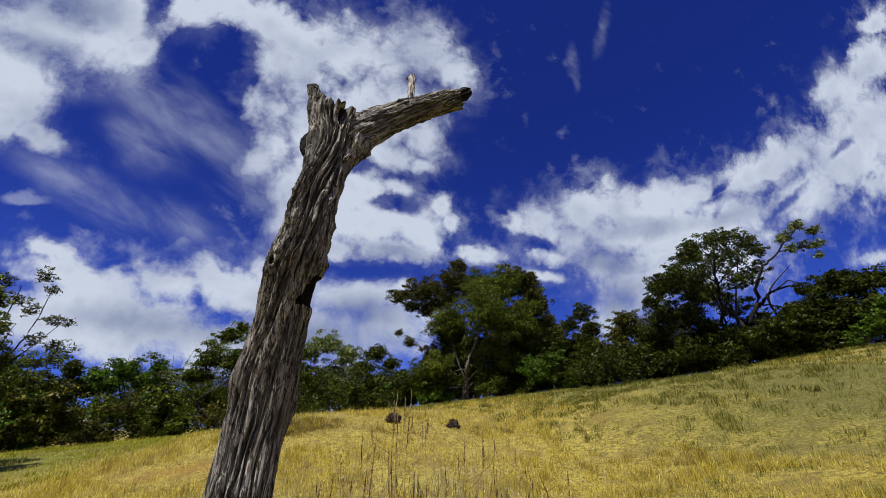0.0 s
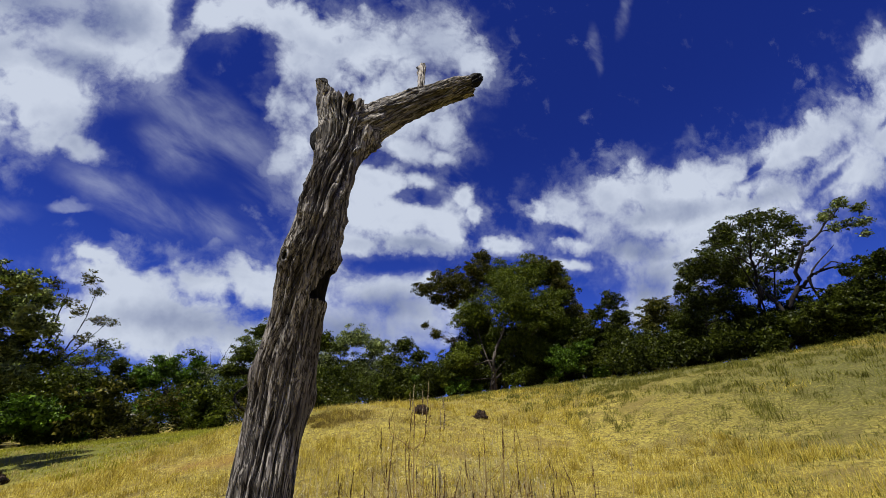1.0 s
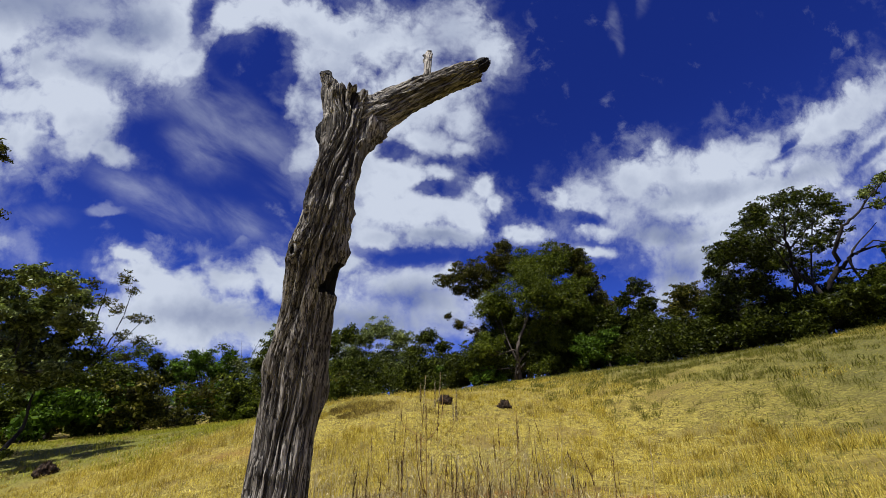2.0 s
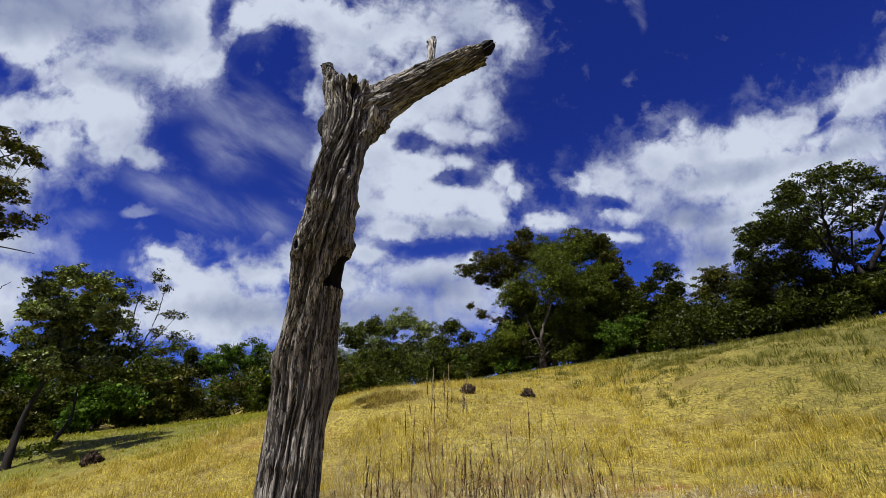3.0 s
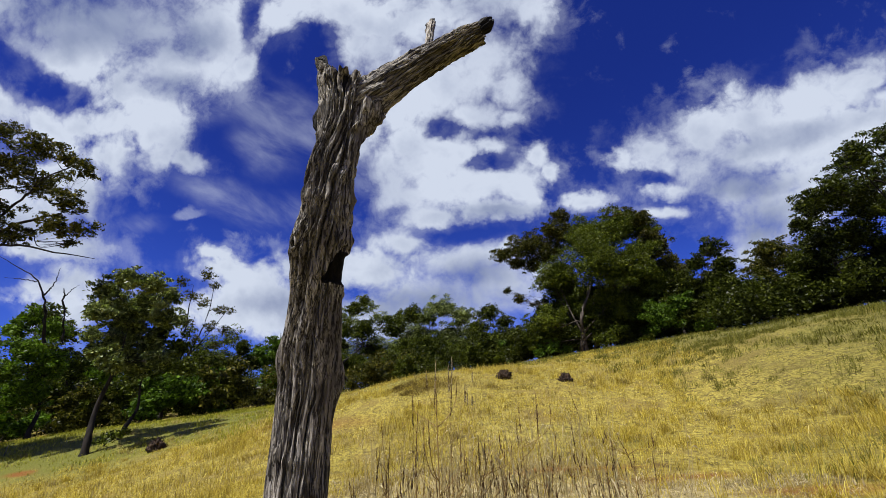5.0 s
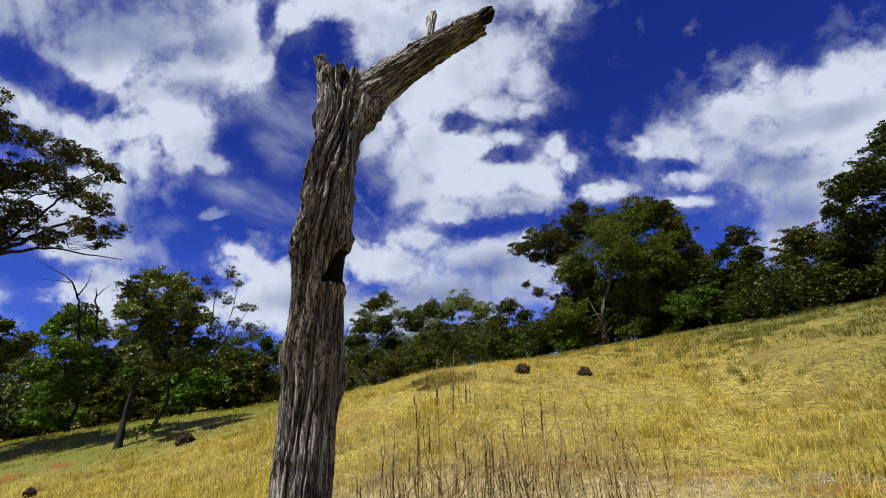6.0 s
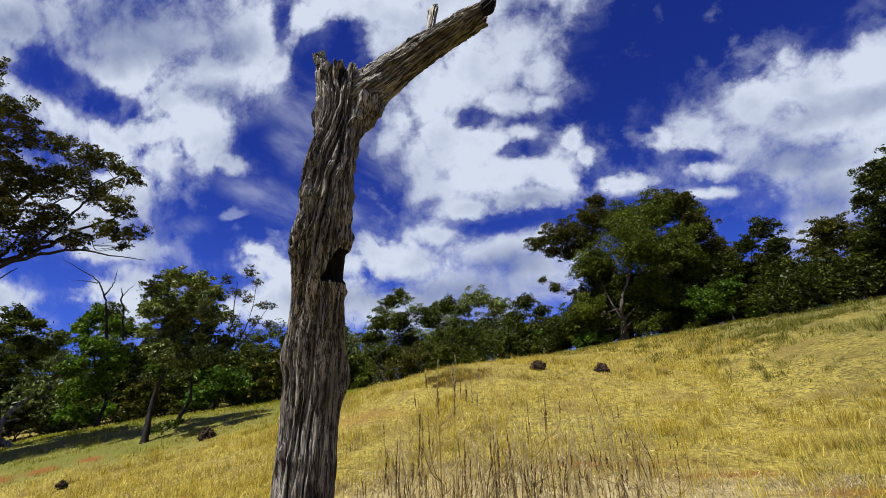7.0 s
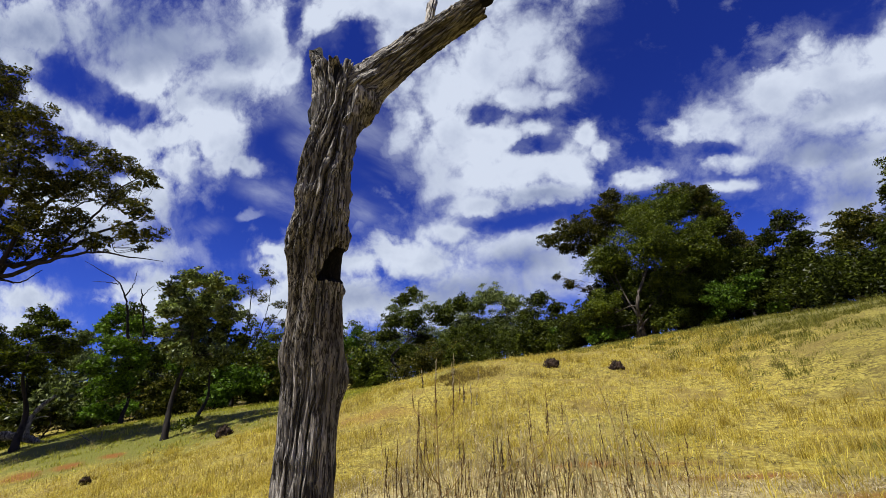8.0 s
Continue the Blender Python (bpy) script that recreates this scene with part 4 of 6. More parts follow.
            m = (a + q) / 2 + g.normal(size=3) * 0.1 * np.linalg.norm(q - a)
            twig.tube(spline([a, m, q], 6), np.linspace(r0 * 0.30, 0.008, 6), 4)
    for _ in range(bare):
        a = path[int(g.integers(16, 25))]
        way = g.normal(size=3) * [1, 1, 0.3] + [0, 0, 1.0]
        way *= g.uniform(0.18, 0.32) * height / np.linalg.norm(way)
        q = head + way + [0, 0, 0.16 * height]
        bp = spline([a, a + (q - a) * 0.5 + g.normal(size=3) * 0.1, q], 10)
        twig.tube(bp, np.linspace(0.05, 0.012, 10), 5)
        for _ in range(4):
            s0 = bp[int(g.integers(4, 9))]
            e = s0 + g.normal(size=3) * 0.5 + [0, 0, 0.5]
            twig.tube(spline([s0, (s0 + e) / 2 + g.normal(size=3) * 0.08, e], 6), np.linspace(0.018, 0.006, 6), 4)
    tagged(twig.make("twig_spray", bark, tree), kind="stuff")
    return tree


build_tree("gum_tree", (2.17, 45.47), [
    (3.8, 48.2, 17.5, 2.85), (7.3, 45.1, 16.9, 2.30), (10.3, 47.5, 17.3, 1.89), (4.7, 42.7, 12.2, 3.23), (0.6, 46.2, 12.6, 2.72), (8.1, 44.1, 11.9, 2.96), (10.2, 46.4, 10.4, 2.19), (-1.3, 43.4, 7.3, 2.23), (1.7, 47.8, 9.7, 2.73), (5.7, 45.5, 8.7, 2.77), (8.5, 47.4, 7.4, 2.23), (-2.5, 45.2, 5.4, 1.45), (4.9, 44.9, 15.2, 2.89)],
    LEAF_MID, GUM_BARK, "broad dark green gum tree with several pale stems", leaf=0.21, girth=0.34, seed=101, fork=0.22, stems=5,
    arms=[[(1.96, 48.74, 4.21, 0.170), (2.40, 47.81, 7.43, 0.150), (2.39, 46.91, 10.01, 0.120), (2.11, 46.55, 12.32, 0.060)],
          [(2.28, 48.88, 4.18, 0.170), (3.37, 48.04, 7.94, 0.130), (4.39, 47.61, 10.44, 0.100), (5.47, 47.92, 12.50, 0.050)],
          [(2.66, 49.05, 4.16, 0.130), (4.13, 48.78, 6.74, 0.100), (5.72, 48.76, 8.75, 0.080), (7.11, 49.37, 10.36, 0.040)],
          [(2.88, 49.15, 4.14, 0.100), (4.84, 49.20, 6.41, 0.070), (6.29, 49.56, 7.17, 0.040)],
          [(2.12, 48.81, 4.20, 0.100), (2.50, 47.82, 6.53, 0.090), (3.19, 47.04, 9.61, 0.070), (3.67, 47.41, 11.76, 0.040)],
          [(1.69, 48.62, 4.23, 0.120), (1.54, 47.62, 6.92, 0.100), (0.83, 46.50, 9.26, 0.070), (0.11, 46.01, 11.42, 0.030)]])
build_tree("gum_tree", (3.53, 47.41), [
    (-0.1, 49.4, 16.3, 1.99), (-2.3, 50.6, 15.6, 1.65), (1.2, 46.6, 17.6, 1.76), (-4.2, 50.3, 15.9, 1.25), (2.1, 50.3, 21.2, 1.51), (0.4, 45.4, 18.0, 0.99), (-3.1, 48.1, 17.1, 2.13), (-5.3, 48.5, 16.7, 1.50), (-1.2, 50.4, 18.3, 1.93), (8.5, 48.0, 18.7, 1.71), (9.7, 44.2, 17.0, 1.21), (11.0, 46.3, 14.9, 1.69), (-4.0, 47.2, 10.7, 0.76), (-5.3, 47.1, 11.9, 0.52)],
    LEAF_OLIVE, GUM_BARK, "olive-leaved gum tree leaning over a darker one", leaf=0.21, girth=0.30, seed=102, fork=0.3, density=0.95, gaps=0.9)
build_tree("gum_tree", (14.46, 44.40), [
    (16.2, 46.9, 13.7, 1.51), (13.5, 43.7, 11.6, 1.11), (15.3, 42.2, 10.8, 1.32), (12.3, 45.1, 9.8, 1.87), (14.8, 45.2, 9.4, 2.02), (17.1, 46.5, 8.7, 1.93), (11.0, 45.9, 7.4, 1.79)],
    LEAF_SHADED, DARK_BARK, "slender dark gum tree with open foliage", leaf=0.21, girth=0.26, seed=103, density=0.75, stems=2)
build_tree("gum_tree", (11.06, 43.26), [
    (9.3, 42.2, 6.6, 1.75), (11.8, 45.8, 6.2, 1.75), (12.7, 42.8, 5.5, 1.32), (8.6, 44.9, 5.5, 1.14), (11.1, 43.1, 8.0, 1.38)],
    LEAF_BRIGHT, DARK_BARK, "bushy bright green gum sapling at the wood's edge", leaf=0.21, girth=0.16, seed=104, sink=0.3)
build_tree("gum_tree", (20.11, 43.91), [
    (19.1, 42.3, 11.5, 1.61), (21.6, 44.6, 10.8, 1.89), (19.7, 46.1, 10.8, 1.51), (18.7, 42.2, 8.1, 1.88), (21.1, 43.1, 7.8, 1.78), (21.4, 42.3, 6.1, 1.31)],
    LEAF_OLIVE, DARK_BARK, "rounded olive gum tree behind the wood's edge", leaf=0.21, girth=0.25, seed=105)
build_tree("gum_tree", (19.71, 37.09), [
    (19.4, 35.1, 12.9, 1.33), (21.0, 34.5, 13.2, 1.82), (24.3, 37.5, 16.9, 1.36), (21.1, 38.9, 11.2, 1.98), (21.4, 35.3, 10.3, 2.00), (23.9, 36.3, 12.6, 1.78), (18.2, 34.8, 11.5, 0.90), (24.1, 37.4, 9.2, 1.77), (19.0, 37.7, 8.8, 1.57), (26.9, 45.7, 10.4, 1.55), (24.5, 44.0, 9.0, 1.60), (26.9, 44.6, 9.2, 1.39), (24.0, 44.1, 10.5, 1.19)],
    LEAF_SHADED, DARK_BARK, "dark gum tree with a straight thin trunk", leaf=0.21, girth=0.26, seed=106)
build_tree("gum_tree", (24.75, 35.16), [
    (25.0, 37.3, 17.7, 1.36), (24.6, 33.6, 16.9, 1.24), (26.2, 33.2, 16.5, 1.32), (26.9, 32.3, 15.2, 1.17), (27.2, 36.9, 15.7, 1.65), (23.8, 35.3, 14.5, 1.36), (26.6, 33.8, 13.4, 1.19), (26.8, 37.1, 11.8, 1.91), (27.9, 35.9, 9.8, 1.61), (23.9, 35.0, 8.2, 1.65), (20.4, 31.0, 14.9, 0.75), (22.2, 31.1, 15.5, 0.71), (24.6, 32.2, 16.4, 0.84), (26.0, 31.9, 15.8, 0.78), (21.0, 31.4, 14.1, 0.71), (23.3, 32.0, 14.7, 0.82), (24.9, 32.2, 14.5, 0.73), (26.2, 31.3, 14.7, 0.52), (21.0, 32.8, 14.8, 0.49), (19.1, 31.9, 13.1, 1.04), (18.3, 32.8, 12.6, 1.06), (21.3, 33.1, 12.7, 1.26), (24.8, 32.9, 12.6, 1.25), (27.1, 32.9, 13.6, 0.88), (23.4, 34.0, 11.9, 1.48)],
    LEAF_SHADED, DARK_BARK, "spreading gum tree with thin grey foliage and bare limbs", leaf=0.21, girth=0.30, seed=107, density=0.7, gaps=0.85, fork=0.25, bare=0, stems=2,
    arms=[[(24.09, 36.25, 5.56, 0.200), (23.90, 34.87, 8.66, 0.170), (23.81, 33.74, 11.19, 0.140), (23.31, 32.85, 13.19, 0.090), (23.22, 31.67, 15.84, 0.030)],
          [(23.40, 33.09, 12.65, 0.090), (21.63, 32.56, 13.83, 0.050), (20.33, 32.18, 14.69, 0.020)],
          [(23.64, 33.15, 12.52, 0.090), (24.78, 32.59, 13.78, 0.050), (26.55, 31.97, 15.17, 0.020)],
          [(23.41, 32.69, 13.54, 0.060), (24.47, 32.39, 14.97, 0.030), (24.84, 31.89, 16.08, 0.015)],
          [(23.33, 32.50, 13.98, 0.050), (22.14, 31.72, 14.99, 0.030), (21.67, 31.33, 15.87, 0.012)]])
build_tree("gum_tree", (23.93, 33.29), [
    (28.8, 30.8, 15.8, 0.57), (28.9, 29.7, 16.2, 0.55), (31.0, 30.7, 16.2, 0.62), (29.8, 29.5, 14.5, 0.49), (29.7, 30.5, 14.7, 0.56), (28.2, 30.2, 14.4, 0.50), (31.2, 31.2, 14.2, 0.38), (26.9, 29.5, 14.9, 0.36)],
    LEAF_GREY, DARK_BARK, "leaning gum tree with a crooked dark limb", leaf=0.2, girth=0.24, seed=108, density=1.1, gaps=0.9, fork=0.2, bare=0, core=0.4,
    arms=[[(24.07, 34.10, 6.18, 0.240), (24.66, 33.17, 8.28, 0.200), (25.44, 32.29, 10.24, 0.170), (25.43, 31.49, 12.05, 0.130), (26.28, 30.93, 13.30, 0.100), (27.27, 30.49, 14.30, 0.070), (28.68, 29.78, 15.88, 0.030)],
          [(25.44, 32.33, 10.16, 0.150), (26.37, 31.96, 10.99, 0.120), (27.12, 31.72, 11.52, 0.090), (28.88, 31.62, 11.75, 0.060), (31.78, 31.72, 11.53, 0.025)],
          [(27.21, 31.72, 11.52, 0.060), (28.35, 31.75, 12.19, 0.050), (29.97, 31.95, 11.74, 0.030), (30.79, 32.37, 10.79, 0.015)],
          [(27.27, 30.49, 14.30, 0.050), (28.78, 30.57, 14.61, 0.030), (30.41, 30.39, 15.01, 0.015)],
          [(25.76, 32.24, 10.37, 0.070), (27.60, 32.34, 10.13, 0.050), (28.72, 33.01, 8.63, 0.020)]])
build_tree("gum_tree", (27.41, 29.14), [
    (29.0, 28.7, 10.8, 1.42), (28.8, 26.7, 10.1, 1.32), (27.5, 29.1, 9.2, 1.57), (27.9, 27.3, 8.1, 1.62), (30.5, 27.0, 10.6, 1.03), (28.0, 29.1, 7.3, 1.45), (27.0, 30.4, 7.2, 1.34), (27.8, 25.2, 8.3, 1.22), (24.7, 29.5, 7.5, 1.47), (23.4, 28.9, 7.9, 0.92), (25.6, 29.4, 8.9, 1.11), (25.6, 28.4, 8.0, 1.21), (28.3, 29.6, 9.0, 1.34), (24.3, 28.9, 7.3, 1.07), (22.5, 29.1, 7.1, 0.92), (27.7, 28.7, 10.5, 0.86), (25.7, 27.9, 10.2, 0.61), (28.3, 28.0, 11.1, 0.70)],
    LEAF_SHADED, DARK_BARK, "dense dark gum tree at the top of the slope", leaf=0.21, girth=0.28, seed=109)
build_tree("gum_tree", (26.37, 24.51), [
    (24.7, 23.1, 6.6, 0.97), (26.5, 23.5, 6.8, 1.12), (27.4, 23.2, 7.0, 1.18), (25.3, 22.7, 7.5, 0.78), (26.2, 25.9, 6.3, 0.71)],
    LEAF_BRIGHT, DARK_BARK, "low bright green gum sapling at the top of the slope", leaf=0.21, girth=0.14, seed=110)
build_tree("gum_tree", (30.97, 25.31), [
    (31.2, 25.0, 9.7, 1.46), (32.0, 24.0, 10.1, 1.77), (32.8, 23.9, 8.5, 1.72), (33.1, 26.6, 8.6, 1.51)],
    LEAF_SHADED, DARK_BARK, "dark gum tree past the top of the slope", leaf=0.21, girth=0.28, seed=111)
build_tree("gum_tree", (-29.41, 54.68), [
    (-28.3, 56.2, 14.1, 1.77), (-28.5, 51.2, 11.5, 1.63), (-24.9, 53.5, 11.4, 1.48), (-29.8, 56.4, 9.9, 2.28), (-30.6, 52.2, 7.6, 2.46), (-27.6, 58.1, 7.2, 2.98), (-29.3, 54.8, 5.6, 2.85), (-31.6, 52.2, 4.9, 1.95)],
    LEAF_GREY, GUM_BARK, "tall open gum tree in the wood beyond the rise", leaf=0.24, girth=0.30, seed=112, density=0.7, stems=2)
build_tree("gum_tree", (-18.70, 61.48), [
    (-18.2, 63.9, 13.9, 2.41), (-18.9, 58.4, 11.9, 1.88), (-14.3, 60.7, 11.8, 2.23), (-22.9, 58.0, 11.7, 1.56), (-21.1, 59.9, 9.3, 2.96), (-17.8, 65.6, 9.0, 3.51), (-25.0, 62.1, 7.7, 3.10), (-20.9, 63.8, 6.0, 3.08), (-15.2, 63.7, 6.8, 2.63)],
    LEAF_GREY, GUM_BARK, "round-topped gum tree in the wood beyond the rise", leaf=0.24, girth=0.32, seed=113, stems=2)
build_tree("gum_tree", (-10.00, 59.53), [
    (-9.1, 55.5, 11.0, 1.68), (-7.4, 58.1, 10.0, 1.41), (-11.7, 59.2, 9.4, 2.12), (-9.3, 63.0, 7.9, 2.36), (-7.0, 58.8, 5.8, 1.69), (-11.4, 59.7, 5.8, 2.25), (-6.2, 63.0, 9.2, 0.83)],
    LEAF_SHADED, DARK_BARK, "gum tree in the wood beyond the rise", leaf=0.24, girth=0.26, seed=114, density=0.85)
build_tree("gum_tree", (-36.48, 55.01), [
    (-35.6, 53.8, 8.2, 1.56), (-39.6, 55.6, 7.3, 1.45), (-37.7, 55.3, 4.6, 1.94), (-35.5, 55.9, 4.8, 1.94), (-39.2, 54.5, 3.0, 1.57), (-25.3, 61.0, 11.2, 1.46)],
    LEAF_GREY, DARK_BARK, "thin grey-green gum tree in the wood beyond the rise", leaf=0.24, girth=0.2, seed=115, density=0.6, bare=2)
build_tree("gum_tree", (-17.07, 12.21), [
    (-16.0, 11.7, 3.2, 0.65), (-17.4, 13.9, 3.3, 0.74), (-17.9, 13.5, 4.8, 0.97), (-18.1, 12.5, 3.8, 0.51), (-15.7, 13.4, 3.3, 0.55), (-17.4, 12.5, 5.5, 0.62), (-17.1, 13.6, 5.9, 0.70), (-15.8, 11.7, 6.3, 0.63), (-18.0, 12.4, 6.3, 0.68), (-15.4, 12.4, 6.2, 0.65), (-17.0, 14.5, 6.3, 0.57), (-16.7, 11.4, 5.1, 0.62), (-17.9, 13.5, 5.5, 1.03), (-15.5, 13.1, 5.0, 0.71), (-17.5, 11.8, 4.3, 0.44), (-17.7, 13.1, 4.1, 0.78), (-17.4, 14.3, 4.2, 0.77), (-16.2, 14.4, 5.1, 0.44)],
    LEAF_GREY, DARK_BARK, "gum tree with a dark leaning trunk and dense crown", leaf=0.13, girth=0.15, seed=116, fork=0.4, twigs=4, density=1.15, core=1.5)
build_tree("gum_tree", (-17.87, 14.05), [
    (-18.2, 15.4, 3.3, 0.80), (-16.6, 15.0, 4.0, 0.61), (-18.5, 14.6, 3.2, 0.61), (-17.1, 14.5, 4.7, 0.61), (-19.2, 14.6, 3.8, 0.51), (-17.3, 16.2, 3.1, 0.58)],
    LEAF_MID, DARK_BARK, "gum tree with a thin dark trunk beside another", leaf=0.14, girth=0.11, seed=117, fork=0.4, density=0.8)
build_tree("gum_tree", (-31.62, 27.30), [
    (-27.9, 24.3, 10.6, 0.57), (-26.2, 25.0, 11.1, 0.62), (-27.0, 26.6, 10.7, 0.50), (-27.0, 24.5, 9.4, 0.61), (-27.5, 26.1, 9.2, 0.59), (-26.7, 27.1, 8.7, 0.60), (-24.8, 26.2, 8.3, 0.38), (-27.6, 24.8, 7.6, 0.56), (-26.6, 26.1, 7.2, 0.57), (-26.4, 27.5, 7.1, 0.49), (-28.4, 26.6, 6.3, 0.59), (-28.6, 25.3, 5.8, 0.57), (-26.6, 27.1, 5.8, 0.49), (-30.2, 25.6, 8.0, 0.45), (-29.0, 24.7, 9.7, 0.48)],
    LEAF_OLIVE, DARK_BARK, "slender open-crowned gum tree with thin rust-tinged foliage", leaf=0.15, girth=0.15, seed=118, density=0.42, gaps=1.25, bare=0,
    arms=[[(-31.56, 27.21, 0.10, 0.140), (-31.05, 26.81, 1.85, 0.100), (-30.03, 26.45, 4.13, 0.080), (-28.76, 25.89, 7.33, 0.050), (-27.79, 25.18, 10.55, 0.020)],
          [(-30.87, 26.73, 2.31, 0.090), (-29.54, 26.85, 4.57, 0.060), (-27.58, 26.58, 7.76, 0.040), (-26.47, 26.01, 10.76, 0.015)],
          [(-30.03, 26.45, 4.13, 0.060), (-27.88, 26.43, 5.84, 0.040), (-25.64, 26.55, 8.25, 0.015)]])
build_tree("gum_tree", (-28.92, 17.15), [
    (-30.0, 16.5, 6.9, 0.91), (-31.3, 16.6, 6.3, 0.84), (-28.7, 16.8, 6.1, 0.82), (-28.6, 16.0, 4.8, 1.06), (-28.3, 17.1, 4.1, 1.02), (-28.7, 15.3, 3.7, 0.89), (-29.0, 16.8, 2.7, 1.22), (-30.7, 16.4, 2.3, 0.94)],
    LEAF_LIME, DARK_BARK, "bright green gum tree with dead bare top branches", leaf=0.16, girth=0.16, seed=119, bare=0,
    arms=[[(-27.47, 15.99, 5.19, 0.090), (-27.22, 15.46, 7.03, 0.060), (-27.22, 15.22, 7.71, 0.050), (-27.43, 14.81, 8.63, 0.035), (-28.05, 14.37, 9.15, 0.025), (-29.09, 13.64, 9.97, 0.010)],
          [(-27.22, 15.22, 7.71, 0.045), (-26.83, 15.38, 8.40, 0.030), (-26.45, 15.26, 9.22, 0.012)],
          [(-27.40, 14.88, 8.46, 0.030), (-27.83, 14.44, 8.55, 0.020), (-28.64, 14.05, 8.68, 0.008)],
          [(-26.61, 16.38, 5.13, 0.060), (-26.29, 15.76, 7.31, 0.045), (-26.21, 15.53, 8.08, 0.020)],
          [(-26.24, 15.68, 7.61, 0.030), (-26.05, 15.84, 8.04, 0.020), (-25.65, 15.92, 8.28, 0.008)]])
build_tree("gum_tree", (-27.14, 11.62), [
    (-28.6, 12.2, 6.2, 0.76), (-27.4, 12.5, 5.7, 0.62), (-28.5, 11.6, 5.4, 0.79), (-28.8, 12.8, 4.8, 0.89), (-28.1, 11.1, 4.1, 0.99), (-25.1, 12.1, 4.2, 0.52), (-27.6, 11.8, 3.5, 0.88), (-25.9, 9.1, 4.6, 1.03), (-28.7, 9.5, 3.6, 1.36)],
    LEAF_MID, DARK_BARK, "dark gum tree with a leaning trunk", leaf=0.15, girth=0.2, seed=120, fork=0.3, density=0.85)
build_tree("gum_tree", (-27.29, 8.01), [
    (-24.0, 7.0, 16.8, 0.82), (-26.2, 7.5, 17.0, 0.88), (-22.2, 7.4, 14.1, 1.07), (-26.6, 8.0, 15.2, 1.31), (-23.6, 7.8, 12.9, 1.26), (-22.4, 8.5, 13.4, 0.91), (-22.9, 9.7, 13.7, 0.80), (-20.2, 9.8, 12.4, 0.80), (-19.6, 10.6, 12.2, 0.71), (-17.4, 10.1, 10.8, 0.60), (-22.3, 10.2, 12.1, 1.13), (-23.0, 9.3, 11.6, 1.26), (-23.8, 8.4, 11.1, 1.32), (-21.5, 10.9, 11.5, 1.02), (-19.0, 10.7, 10.0, 0.79), (-22.3, 9.9, 9.9, 1.13), (-22.8, 8.7, 9.3, 1.07), (-25.1, 8.6, 9.8, 1.07), (-19.3, 10.6, 8.9, 0.78), (-18.6, 11.2, 8.7, 0.52), (-19.5, 12.3, 9.5, 0.25), (-20.9, 10.3, 8.6, 0.73), (-23.5, 9.8, 8.8, 0.81), (-27.3, 9.9, 9.3, 0.88), (-21.3, 12.5, 9.0, 0.41), (-26.8, 7.0, 15.7, 1.55), (-26.7, 7.4, 12.7, 1.92), (-26.2, 7.6, 9.7, 1.57), (-26.2, 6.0, 13.3, 1.80), (-27.0, 7.0, 17.8, 1.17), (-27.1, 5.8, 16.3, 1.64), (-27.2, 6.0, 11.3, 1.53)],
    LEAF_OLIVE, DARK_BARK, "large spreading gum tree with layered olive foliage and dark limbs", leaf=0.13, girth=0.36, seed=121, fork=0.25, density=0.72, gaps=0.88, twigs=6, core=0.35, flat_by=0.8,
    arms=[[(-30.64, 8.56, 3.98, 0.300), (-28.67, 8.53, 6.46, 0.240), (-26.14, 9.11, 7.91, 0.160), (-24.58, 9.67, 8.23, 0.120), (-22.99, 10.18, 8.69, 0.090), (-21.35, 10.64, 9.37, 0.060), (-19.91, 11.13, 9.74, 0.030)],
          [(-28.67, 8.53, 6.46, 0.200), (-24.32, 8.92, 7.41, 0.100), (-22.32, 9.59, 7.92, 0.080), (-20.74, 10.20, 8.11, 0.050), (-19.26, 10.94, 7.78, 0.030), (-17.93, 11.61, 7.50, 0.012)],
          [(-28.67, 8.53, 6.46, 0.200), (-27.58, 9.16, 9.29, 0.130), (-25.45, 9.54, 10.79, 0.100), (-23.66, 9.92, 11.91, 0.070), (-21.62, 10.42, 12.95, 0.040)],
          [(-29.51, 8.34, 6.00, 0.220), (-26.50, 8.23, 9.98, 0.150), (-24.53, 8.21, 12.46, 0.100), (-23.89, 7.77, 14.51, 0.050)],
          [(-23.79, 9.93, 8.43, 0.080), (-21.95, 10.45, 10.17, 0.050), (-20.78, 10.71, 11.50, 0.035), (-19.53, 11.06, 12.03, 0.020)],
          [(-25.09, 9.47, 8.16, 0.080), (-24.05, 9.90, 9.85, 0.050), (-22.70, 10.11, 10.91, 0.030), (-21.11, 10.71, 11.12, 0.020)],
          [(-22.45, 10.35, 8.87, 0.060), (-20.35, 10.67, 8.88, 0.035), (-18.88, 11.37, 8.68, 0.015)],
          [(-25.27, 8.51, 7.43, 0.070), (-24.16, 9.13, 7.00, 0.035), (-23.00, 9.46, 7.47, 0.015)]])
build_tree("gum_tree", (-32.80, 35.04), [
    (-32.8, 32.5, 4.8, 1.56), (-34.5, 37.2, 5.2, 1.58), (-33.0, 34.9, 2.9, 1.63), (-36.0, 35.8, 2.7, 1.67), (-32.8, 36.8, 6.8, 1.10), (-32.1, 37.8, 5.2, 1.21), (-33.7, 38.3, 3.0, 1.49)],
    LEAF_SHADED, DARK_BARK, "dark gum tree at the foot of the slope", leaf=0.21, girth=0.22, seed=122)
